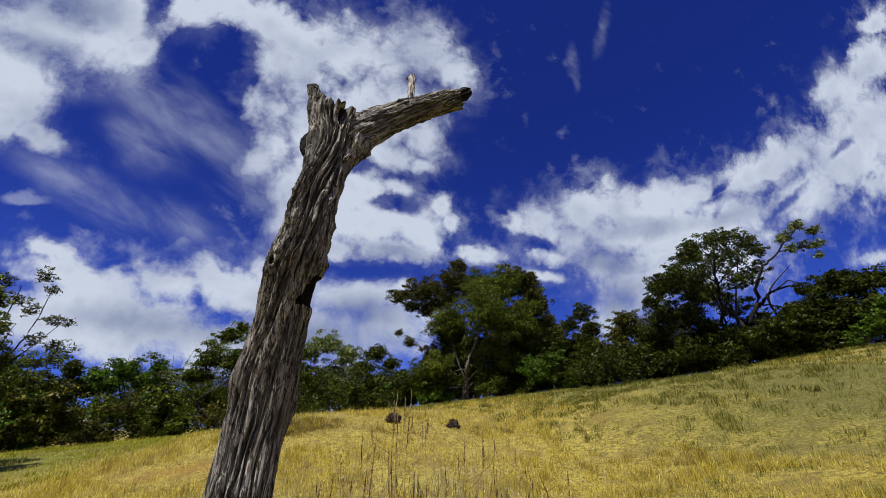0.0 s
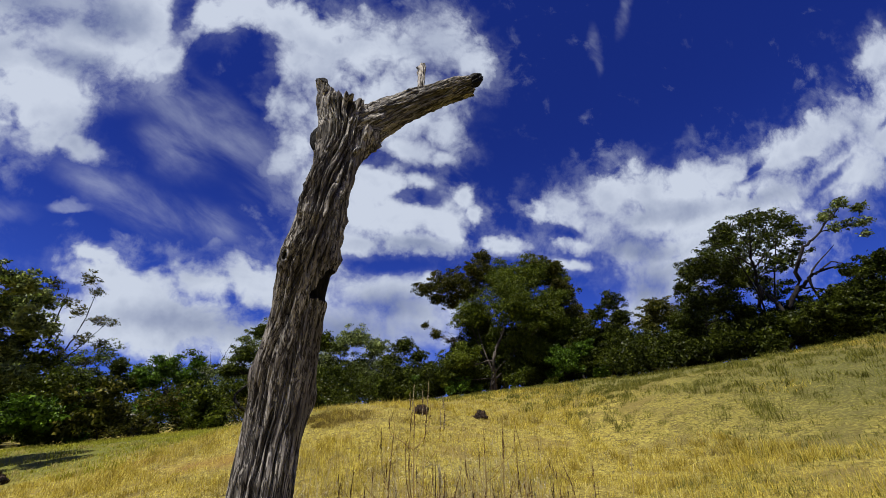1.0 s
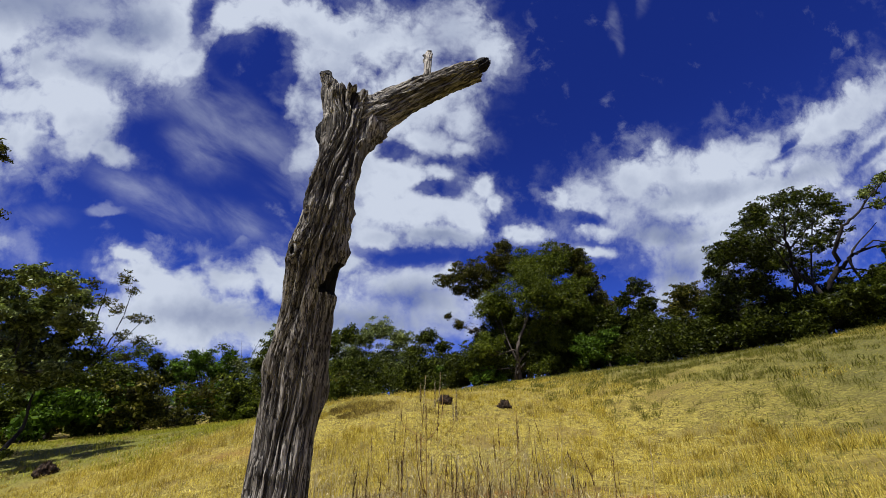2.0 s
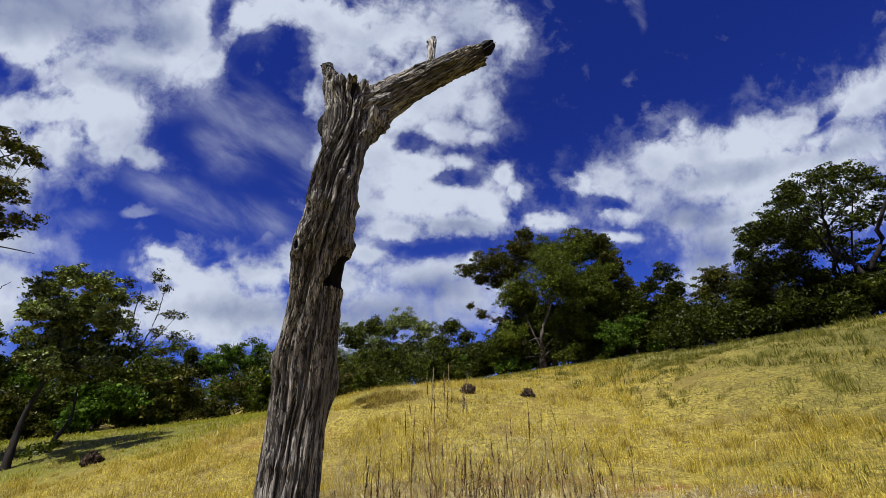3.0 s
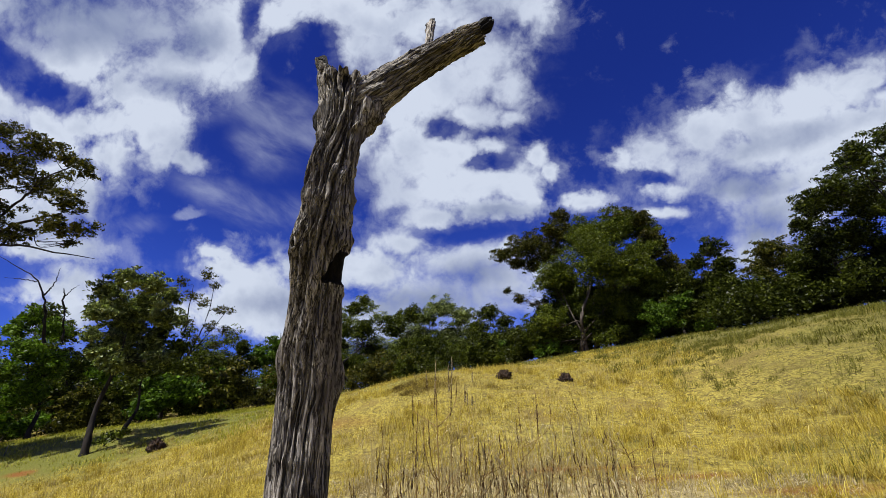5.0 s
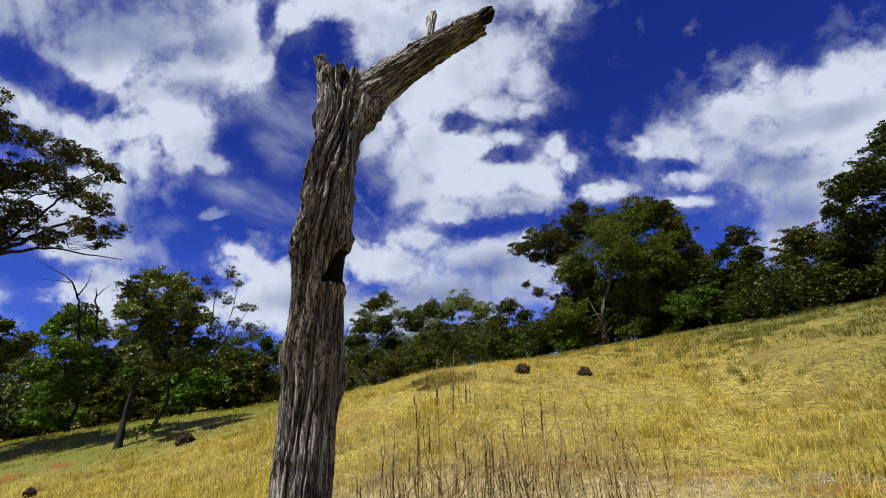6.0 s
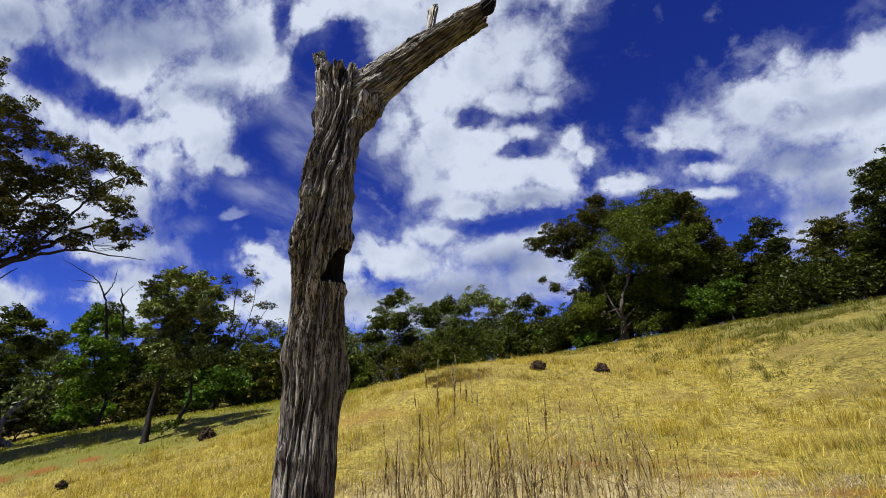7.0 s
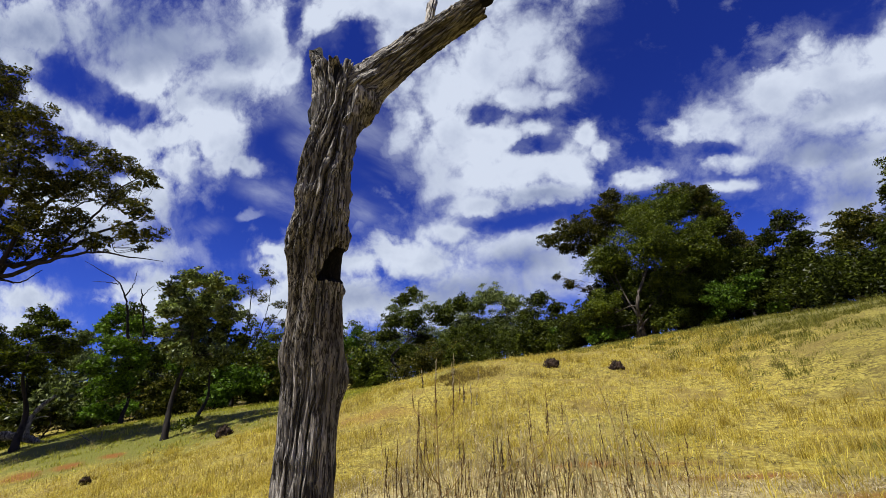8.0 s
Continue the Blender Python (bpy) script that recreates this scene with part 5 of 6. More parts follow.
build_tree("gum_tree", (-27.69, 36.74), [
    (-26.4, 34.5, 6.2, 1.40), (-30.2, 37.8, 5.5, 1.41), (-25.9, 36.4, 5.7, 1.36), (-28.0, 39.1, 3.6, 1.73), (-27.3, 34.8, 3.2, 1.36), (-29.3, 35.2, 6.1, 0.85), (-24.8, 36.0, 6.8, 0.78)],
    LEAF_BRIGHT, DARK_BARK, "yellow-green gum tree with a leaning trunk and dead top", leaf=0.21, girth=0.22, seed=123, bare=4)
build_tree("gum_tree", (-25.09, 39.74), [
    (-26.9, 41.0, 6.5, 1.32), (-25.2, 38.1, 4.2, 1.40), (-24.5, 39.9, 4.1, 1.36), (-27.8, 40.3, 5.4, 1.07), (-24.6, 39.1, 2.4, 1.31)],
    LEAF_GREY, DARK_BARK, "thin grey-green gum tree at the foot of the slope", leaf=0.21, girth=0.2, seed=124, density=0.6)
build_tree("gum_tree", (-20.35, 39.01), [
    (-21.8, 40.9, 10.5, 1.14), (-19.8, 39.4, 10.9, 0.67), (-23.1, 40.6, 8.2, 1.56), (-20.8, 40.7, 7.9, 1.66), (-24.1, 40.4, 6.6, 1.41), (-22.1, 39.6, 4.5, 1.77), (-22.4, 36.5, 3.0, 1.23), (-20.0, 39.4, 4.0, 1.55), (-20.1, 42.2, 5.9, 1.46)],
    LEAF_MID, DARK_BARK, "gum tree with a rounded crown and thin upper sprays", leaf=0.21, girth=0.24, seed=125, density=0.9)
build_tree("gum_tree", (-17.72, 53.12), [
    (-22.9, 54.7, 10.1, 2.24), (-18.7, 50.7, 10.8, 1.68), (-19.3, 50.5, 6.1, 2.28), (-16.7, 51.4, 6.8, 2.05), (-22.6, 52.3, 5.7, 2.07)],
    LEAF_MID, DARK_BARK, "gum tree hidden partly behind the dead trunk", leaf=0.28, girth=0.24, seed=126)
build_tree("gum_tree", (-46.38, 22.54), [
    (-44.4, 21.6, 7.1, 1.24), (-48.1, 22.4, 5.4, 1.61), (-44.8, 22.7, 4.7, 1.46), (-49.1, 22.4, 2.9, 1.60), (-44.4, 22.5, 2.2, 1.52), (-46.4, 29.0, 2.5, 1.43)],
    LEAF_GREY, DARK_BARK, "grey-green gum tree deep in the wood", leaf=0.21, girth=0.2, seed=127, density=0.8)
build_tree("gum_tree", (-35.63, 34.83), [
    (-35.0, 33.8, 5.7, 1.59), (-34.5, 31.2, 4.5, 1.60), (-33.3, 33.8, 3.9, 1.78), (-38.9, 34.5, 2.4, 1.63), (-34.0, 33.2, 1.7, 1.74), (-32.9, 35.1, 1.5, 1.43), (-41.4, 33.4, 2.0, 1.62)],
    LEAF_MID, DARK_BARK, "low dark gum tree deep in the wood", leaf=0.21, girth=0.2, seed=128)
build_tree("shrub", (-0.37, 43.48), [
    (-0.9, 43.0, 4.8, 0.86), (0.3, 44.4, 4.5, 0.66), (-2.3, 43.7, 4.4, 0.78)],
    LEAF_BRIGHT, DARK_BARK, "leafy shrub at the foot of the wood", leaf=0.22, girth=0.05, seed=141, group="shrubs under the trees")
build_tree("shrub", (5.43, 43.24), [
    (5.3, 43.1, 5.7, 1.33), (7.1, 45.4, 5.5, 1.17), (4.0, 40.6, 4.8, 0.87), (7.6, 42.2, 4.6, 0.78)],
    LEAF_MID, DARK_BARK, "dark leafy shrub at the foot of the wood", leaf=0.22, girth=0.05, seed=142, group="shrubs under the trees")
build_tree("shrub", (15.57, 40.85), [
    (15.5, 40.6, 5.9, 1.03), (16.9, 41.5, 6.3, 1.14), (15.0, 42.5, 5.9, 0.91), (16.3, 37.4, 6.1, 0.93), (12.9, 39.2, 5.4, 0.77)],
    LEAF_SHADED, DARK_BARK, "dark leafy shrub at the foot of the wood", leaf=0.22, girth=0.05, seed=143, group="shrubs under the trees")
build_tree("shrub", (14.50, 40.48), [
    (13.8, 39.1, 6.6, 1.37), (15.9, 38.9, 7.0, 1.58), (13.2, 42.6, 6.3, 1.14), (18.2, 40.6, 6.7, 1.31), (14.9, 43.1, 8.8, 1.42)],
    LEAF_SHADED, DARK_BARK, "dark leafy shrub at the foot of the wood", leaf=0.22, girth=0.05, seed=144, group="shrubs under the trees")
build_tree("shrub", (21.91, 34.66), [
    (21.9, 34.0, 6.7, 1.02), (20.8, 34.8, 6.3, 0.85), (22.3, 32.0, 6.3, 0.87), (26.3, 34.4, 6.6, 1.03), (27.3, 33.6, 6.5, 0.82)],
    LEAF_SHADED, DARK_BARK, "dusty olive shrub at the foot of the wood", leaf=0.22, girth=0.05, seed=145, group="shrubs under the trees")
build_tree("shrub", (-12.96, 50.36), [
    (-14.6, 53.3, 5.6, 1.83), (-11.7, 52.4, 5.8, 1.80), (-16.4, 52.3, 4.9, 1.51), (-8.8, 51.8, 5.4, 1.63)],
    LEAF_MID, DARK_BARK, "leafy shrub beyond the rise", leaf=0.21, girth=0.05, seed=146, group="shrubs under the trees")
build_tree("shrub", (-4.46, 49.80), [
    (-6.1, 52.0, 6.0, 1.51), (-3.1, 48.7, 6.0, 1.55), (-0.6, 51.8, 5.9, 1.64), (-7.3, 51.3, 5.0, 1.08)],
    LEAF_MID, DARK_BARK, "leafy shrub beyond the rise", leaf=0.21, girth=0.05, seed=147, group="shrubs under the trees")
build_tree("shrub", (-28.33, 33.67), [
    (-28.7, 34.3, 1.4, 0.70), (-29.0, 35.8, 0.9, 0.54), (-29.5, 34.1, 1.0, 0.52)],
    LEAF_OLIVE, DARK_BARK, "olive shrub at the foot of the slope", leaf=0.22, girth=0.05, seed=148, group="shrubs under the trees")
build_tree("shrub", (-17.34, 13.06), [
    (-16.7, 12.7, 0.5, 0.28), (-15.9, 12.6, 0.6, 0.23), (-17.0, 12.6, 0.3, 0.19)],
    LEAF_MID, DARK_BARK, "small dark shrub under a gum tree", leaf=0.13, girth=0.03, seed=149, group="shrubs under the trees")
build_tree("shrub", (-31.22, 17.10), [
    (-29.9, 16.3, 1.1, 0.77), (-33.4, 17.3, 0.8, 0.68), (-31.0, 17.8, 0.7, 0.75), (-31.6, 18.9, 1.0, 0.70)],
    LEAF_BRIGHT, DARK_BARK, "leafy green shrub in the wood's shade", leaf=0.2, girth=0.05, seed=150, group="shrubs under the trees")
build_tree("shrub", (-35.94, 16.51), [
    (-38.1, 17.6, 0.9, 0.81), (-37.2, 17.7, 1.2, 0.81), (-38.1, 16.7, 0.6, 0.63), (-35.7, 17.8, 0.6, 0.72)],
    LEAF_MID, DARK_BARK, "leafy shrub in the wood's shade", leaf=0.22, girth=0.05, seed=151, group="shrubs under the trees")
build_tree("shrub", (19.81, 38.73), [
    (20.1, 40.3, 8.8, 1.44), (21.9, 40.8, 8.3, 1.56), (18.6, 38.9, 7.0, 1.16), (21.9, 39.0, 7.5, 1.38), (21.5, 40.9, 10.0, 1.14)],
    LEAF_SHADED, DARK_BARK, "dark leafy shrub at the foot of the wood", leaf=0.2, girth=0.05, seed=160, group="shrubs under the trees")
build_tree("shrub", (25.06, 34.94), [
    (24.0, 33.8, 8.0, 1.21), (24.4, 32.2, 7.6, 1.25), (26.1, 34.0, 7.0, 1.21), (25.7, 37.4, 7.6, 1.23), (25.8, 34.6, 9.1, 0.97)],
    LEAF_SHADED, DARK_BARK, "dark leafy shrub at the foot of the wood", leaf=0.2, girth=0.05, seed=161, group="shrubs under the trees")
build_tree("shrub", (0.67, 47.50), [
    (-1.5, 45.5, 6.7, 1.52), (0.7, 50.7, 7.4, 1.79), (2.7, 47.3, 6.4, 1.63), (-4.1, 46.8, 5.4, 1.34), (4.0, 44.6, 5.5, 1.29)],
    LEAF_SHADED, DARK_BARK, "dark leafy shrub at the foot of the wood", leaf=0.2, girth=0.05, seed=162, group="shrubs under the trees")
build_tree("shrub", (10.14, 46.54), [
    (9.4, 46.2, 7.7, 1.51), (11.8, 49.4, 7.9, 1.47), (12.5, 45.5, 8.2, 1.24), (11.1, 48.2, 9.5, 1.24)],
    LEAF_SHADED, DARK_BARK, "dark leafy shrub at the foot of the wood", leaf=0.2, girth=0.05, seed=163, group="shrubs under the trees")
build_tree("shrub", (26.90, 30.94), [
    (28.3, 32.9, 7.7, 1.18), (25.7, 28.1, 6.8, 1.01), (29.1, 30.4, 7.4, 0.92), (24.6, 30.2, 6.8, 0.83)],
    LEAF_SHADED, DARK_BARK, "dark leafy shrub at the foot of the wood", leaf=0.2, girth=0.05, seed=164, group="shrubs under the trees")
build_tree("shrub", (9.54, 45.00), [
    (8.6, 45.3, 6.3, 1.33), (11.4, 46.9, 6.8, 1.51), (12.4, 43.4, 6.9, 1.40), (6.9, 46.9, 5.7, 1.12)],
    LEAF_SHADED, DARK_BARK, "dark leafy shrub at the foot of the wood", leaf=0.2, girth=0.05, seed=165, group="shrubs under the trees")
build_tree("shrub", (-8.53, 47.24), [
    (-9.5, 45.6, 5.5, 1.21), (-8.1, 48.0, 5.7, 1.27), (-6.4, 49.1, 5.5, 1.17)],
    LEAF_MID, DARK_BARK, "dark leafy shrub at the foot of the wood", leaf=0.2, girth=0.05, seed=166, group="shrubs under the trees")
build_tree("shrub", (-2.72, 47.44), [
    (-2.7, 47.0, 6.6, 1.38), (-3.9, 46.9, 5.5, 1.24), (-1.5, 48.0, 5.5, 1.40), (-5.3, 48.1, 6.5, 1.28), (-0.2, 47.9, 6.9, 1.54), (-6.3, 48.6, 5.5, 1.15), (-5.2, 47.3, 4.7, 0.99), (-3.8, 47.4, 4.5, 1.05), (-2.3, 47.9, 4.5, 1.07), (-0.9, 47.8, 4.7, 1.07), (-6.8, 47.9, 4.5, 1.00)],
    LEAF_SHADED, DARK_BARK, "dark leafy shrub at the foot of the wood", leaf=0.2, girth=0.05, seed=167, group="shrubs under the trees", core=1.4)
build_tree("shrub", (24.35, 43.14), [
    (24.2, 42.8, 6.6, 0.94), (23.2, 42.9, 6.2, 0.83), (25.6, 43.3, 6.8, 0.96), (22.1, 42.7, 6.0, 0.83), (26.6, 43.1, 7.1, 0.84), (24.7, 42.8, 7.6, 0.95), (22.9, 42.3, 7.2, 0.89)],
    LEAF_SHADED, DARK_BARK, "dark leafy shrub at the foot of the wood", leaf=0.2, girth=0.05, seed=168, group="shrubs under the trees", core=1.4)
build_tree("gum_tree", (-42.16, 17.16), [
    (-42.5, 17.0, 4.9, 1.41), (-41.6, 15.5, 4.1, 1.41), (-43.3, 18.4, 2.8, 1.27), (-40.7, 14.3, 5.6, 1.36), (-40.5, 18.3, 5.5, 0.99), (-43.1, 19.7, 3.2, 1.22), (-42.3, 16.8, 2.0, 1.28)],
    LEAF_SHADED, DARK_BARK, "dark gum tree behind a leaning one", leaf=0.2, girth=0.2, seed=129)
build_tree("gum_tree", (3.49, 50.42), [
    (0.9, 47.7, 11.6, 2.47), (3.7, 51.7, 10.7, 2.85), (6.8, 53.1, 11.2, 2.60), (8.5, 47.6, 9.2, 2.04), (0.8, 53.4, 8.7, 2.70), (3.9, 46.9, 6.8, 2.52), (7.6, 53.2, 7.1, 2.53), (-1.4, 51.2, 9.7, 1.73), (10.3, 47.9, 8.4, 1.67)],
    LEAF_SHADED, DARK_BARK, "dark gum tree hidden behind a broad one", leaf=0.22, girth=0.25, seed=130, core=1.4)
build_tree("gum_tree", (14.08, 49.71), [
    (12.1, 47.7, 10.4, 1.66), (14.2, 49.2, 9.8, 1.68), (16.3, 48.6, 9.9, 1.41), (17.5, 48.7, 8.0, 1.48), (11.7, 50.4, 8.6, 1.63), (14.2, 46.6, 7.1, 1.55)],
    LEAF_SHADED, DARK_BARK, "dark gum tree behind a slender one", leaf=0.22, girth=0.22, seed=131, core=1.4)
build_tree("gum_tree", (-37.71, 24.21), [
    (-37.5, 21.4, 8.5, 1.17), (-36.4, 22.1, 7.2, 1.16), (-40.5, 23.5, 6.0, 1.59), (-36.0, 22.8, 4.8, 1.40), (-38.1, 25.6, 3.3, 1.25), (-36.1, 21.9, 2.9, 1.41), (-37.9, 25.8, 5.5, 1.01)],
    LEAF_MID, DARK_BARK, "green gum tree standing behind other trees downhill", leaf=0.2, girth=0.2, seed=132)
build_tree("gum_tree", (-39.27, 27.05), [
    (-39.9, 25.2, 4.8, 1.58), (-39.4, 26.9, 4.8, 1.64), (-41.1, 27.3, 2.3, 1.75), (-37.4, 27.6, 2.1, 1.59), (-41.7, 25.6, 2.4, 1.49), (-39.5, 31.4, 3.7, 1.55), (-42.5, 24.8, 4.5, 1.28), (-36.8, 31.5, 1.9, 1.49)],
    LEAF_SHADED, DARK_BARK, "dark gum tree filling the wood downhill", leaf=0.22, girth=0.2, seed=133, core=1.4)
build_tree("gum_tree", (7.87, 54.05), [
    (10.4, 51.0, 19.1, 1.66), (8.5, 50.1, 19.4, 1.41), (11.6, 51.0, 17.4, 1.88), (11.5, 50.8, 15.7, 2.23), (9.7, 50.1, 13.2, 2.68), (12.4, 52.4, 13.3, 2.12), (8.8, 51.8, 10.6, 2.87), (11.3, 51.9, 9.9, 2.43), (9.0, 51.6, 8.0, 2.56), (12.1, 56.3, 7.6, 1.94), (14.0, 54.2, 15.0, 1.29), (14.7, 53.5, 13.2, 1.37), (16.2, 54.8, 13.9, 0.89), (13.9, 55.0, 11.7, 1.92), (15.9, 55.8, 11.6, 1.66), (18.9, 57.2, 12.7, 1.42), (20.6, 57.8, 12.6, 1.67), (21.5, 59.0, 10.7, 2.19), (14.0, 53.9, 8.9, 2.09)],
    LEAF_OLIVE, GUM_BARK, "dull olive gum tree with bare grey upper twigs", leaf=0.21, girth=0.2, seed=134, density=0.8, fork=0.3,
    arms=[[(7.87, 54.05, 4.07, 0.220), (8.72, 53.17, 7.64, 0.180), (9.96, 52.26, 11.78, 0.140), (11.33, 52.03, 14.10, 0.090), (13.40, 52.08, 16.50, 0.040), (14.17, 52.05, 17.53, 0.010)],
          [(10.30, 52.20, 12.36, 0.100), (12.70, 52.54, 14.31, 0.050), (14.80, 53.07, 15.38, 0.015)],
          [(9.96, 52.26, 11.78, 0.100), (9.44, 50.76, 15.44, 0.060), (10.23, 49.96, 18.71, 0.020)]])


# ---------------------------------------------------------------- grass
def blades(x, y, height, width, lean, seed):
    """Bent blades of grass, a quad and a tip each."""
    g = np.random.default_rng(seed)
    n = len(x)
    z = ground(x, y)
    a = g.uniform(0, 2 * np.pi, n)
    b = a + g.normal(0, 0.5, n) + np.pi / 2
    drift = lattice(np.stack([x * 0.8, y * 0.8, 0 * x], 1), 97)
    h = height * g.uniform(0.5, 1.35, n) * (0.45 + 1.1 * drift)
    l = np.abs(g.normal(0, lean, n)) * h
    side = np.stack([np.cos(a), np.sin(a), 0 * a], 1) * (width * g.uniform(0.6, 1.3, n))[:, None]
    out = np.stack([np.cos(b), np.sin(b), 0 * a], 1)
    root = np.stack([x, y, z - 0.03], 1)
    half = root + out * (l * 0.35)[:, None] + np.stack([0 * a, 0 * a, h * 0.6], 1)
    tip = root + out * l[:, None] + np.stack([0 * a, 0 * a, h * np.clip(1 - 0.25 * l / h, 0.2, 1)], 1)
    v = np.stack([root - side, root + side, half + side * 0.7, half - side * 0.7, tip], 1).reshape(-1, 3)
    k = np.arange(n)[:, None] * 5
    return v, [k + [[0, 1, 2, 3]], k + [[3, 2, 4]]]


def worn(x, y):
    """Where the grass is thin: the bare red trail and the straw litter below it."""
    trail = np.maximum(hump(x, y, 0.3, 6.65, 1.4, 0.28), np.maximum(hump(x, y, 1.6, 6.05, 0.9, 0.26), hump(x, y, 2.5, 5.25, 0.9, 0.30)))
    red = np.maximum(hump(x, y, -19.8, 9.0, 2.2, 0.8), hump(x, y, -18.0, 10.2, 1.5, 0.5))
    return np.maximum(np.maximum(trail, red), 0.85 * np.maximum(hump(x, y, -1.6, 5.9, 1.9, 1.1), hump(x, y, 0.6, 5.4, 1.8, 0.8)))


def scatter(count, reach, spread, seed, clump=0.0, patch=0.35, floor=0.3, per=9):
    """Points in a fan in front of the slope, thicker in drifts."""
    g = np.random.default_rng(seed)
    r = np.sqrt(g.uniform(reach[0] ** 2, reach[1] ** 2, count * 2))
    a = g.uniform(radians(spread[0]), radians(spread[1]), count * 2)
    x, y = -np.sin(a) * r + 0.3, np.cos(a) * r + 0.2
    if clump:
        cx, cy = g.normal(0, clump, count * 2), g.normal(0, clump, count * 2)
        idx = g.integers(0, max(1, count // per), count * 2)
        x, y = x[idx] + cx, y[idx] + cy
    d = lattice(np.stack([x * patch, y * patch, 0 * x], 1), seed) * 0.6 + 0.4 * lattice(np.stack([x * patch * 3, y * patch * 3, 0 * x], 1), seed + 1)
    ok = (g.uniform(0, 1, len(x)) < np.clip((d - 0.28) * 2.2, floor, 1)) & ((x + 1.22) ** 2 + (y - 2.62) ** 2 > 0.06)
    ok &= (x - 0.36) ** 2 + (y - 0.25) ** 2 > 1.2
    ok &= g.uniform(0, 1, len(x)) > 0.85 * worn(x, y)
    return x[ok][:count], y[ok][:count]


def grass_patch(name, material, label, count, reach, spread, height, width, lean, seed, clump=0.0, floor=0.3, where=None, per=9):
    x, y = scatter(count, reach, spread, seed, clump, floor=floor, per=per)
    if where is not None:
        ok = where(x, y)
        x, y = x[ok], y[ok]
    v, f = blades(x, y, height, width, lean, seed + 9)
    return tagged(mesh_object(name, v, f, material, smooth=False), label, "grass", kind="stuff")


def green_side(x, y):
    return ((x + 22) / 13.5) ** 2 + ((y - 20) / 12) ** 2 < 1.0 + 0.6 * (lattice(np.stack([x * 0.4, y * 0.4, 0 * x], 1), 91) - 0.5)


def upper_slope(x, y):
    return (((x - 14) / 17) ** 2 + ((y - 31) / 15) ** 2 < 1.2) | (lattice(np.stack([x * 0.35, y * 0.35, 0 * x], 1), 93) > np.clip(0.75 - (x - 2) * 0.10, 0.2, 1))


def golden(x, y):
    return ~green_side(x, y)


def drier(x, y):
    return lattice(np.stack([x * 0.5, y * 0.5, 0 * x], 1), 95) > np.clip((x - 1.5) / 6, 0, 0.80)


def far_gold(x, y):
    return golden(x, y) & drier(x, y)


def right_hand(x, y):
    return lattice(np.stack([x * 0.5, y * 0.5, 0 * x], 1), 95) < np.clip((x - 0.5) / 5, 0, 0.92)


def bank_scrub(x, y):
    ragged = lattice(np.stack([x * 1.5, y * 1.5, 0 * x], 1), 99) - 0.5
    return (((x + 3.9) / 1.7) ** 2 + ((y - 14.3) / 1.3) ** 2 < 1 + ragged) | (((x + 2.2) / 1.3) ** 2 + ((y - 14.2) / 0.5) ** 2 < 1 + ragged)


grass_patch("dry_grass", STRAW, "tall dry golden grass near the dead tree", 46000, (2.0, 9.0), (-62, 80), 0.15, 0.0028, 1.0, 501, 0.06)
grass_patch("dry_grass", THATCH, "flattened grey straw lying on the slope", 40000, (2.0, 12.0), (-62, 80), 0.07, 0.0035, 2.4, 502, where=drier)
grass_patch("dry_grass", STRAW, "flattened golden straw lying further up the slope", 42000, (9.0, 30.0), (-60, 80), 0.11, 0.0085, 2.6, 516, where=far_gold)
grass_patch("dry_grass", STRAW, "dry golden grass on the middle slope", 44000, (8.0, 20.0), (-60, 80), 0.13, 0.0048, 1.1, 503, 0.10, where=drier)
grass_patch("dry_tussock", STRAW, "loose tussocks of long golden grass", 60000, (3.5, 18.0), (-60, 80), 0.20, 0.0034, 1.0, 514, 0.055, floor=0.02, where=drier, per=32)
grass_patch("dry_tussock", THATCH, "pale bleached tussocks over the slope", 34000, (3.5, 26.0), (-60, 80), 0.18, 0.0044, 1.1, 515, 0.06, floor=0.02, where=drier, per=32)
grass_patch("dry_grass", STRAW, "dry golden grass on the far slope", 36000, (18.0, 46.0), (-56, 78), 0.17, 0.011, 1.0, 505, 0.14, floor=0.05, where=far_gold, per=24)
grass_patch("green_grass", FRESH_GRASS, "half green grass under the trees downhill", 50000, (12.0, 42.0), (25, 80), 0.18, 0.010, 1.0, 506, 0.15, where=green_side)
grass_patch("green_grass", GREEN_GRASS, "half green grass on the near right slope", 64000, (5.0, 20.0), (-62, 5), 0.15, 0.0040, 1.0, 508, 0.07, where=right_hand, per=28)
grass_patch("green_grass", GREEN_GRASS, "half green grass along the upper slope", 52000, (14.0, 48.0), (-56, 10), 0.22, 0.0105, 1.0, 507, 0.13, where=upper_slope, per=24)
grass_patch("grass_stalks", STRAW, "upright golden seed stalks standing over the slope", 40000, (5.0, 24.0), (-60, 70), 0.22, 0.0042, 0.35, 521, 0.16, floor=0.05, where=far_gold, per=12)
def litter_side(x, y):
    return np.maximum(hump(x, y, -1.6, 5.9, 2.2, 1.3), hump(x, y, 0.6, 5.4, 2.2, 1.0)) > 0.35


grass_patch("straw_litter", LITTER, "broken bleached straw lying on bare soil", 60000, (3.5, 8.5), (-35, 40), 0.06, 0.0040, 3.0, 522, floor=0.9, where=litter_side)
grass_patch("dead_scrub", BANK_GRASS, "low dead brown scrub on the bank", 17000, (12.5, 16.5), (4, 24), 0.19, 0.0060, 1.1, 517, 0.08, floor=0.05, where=bank_scrub, per=24)


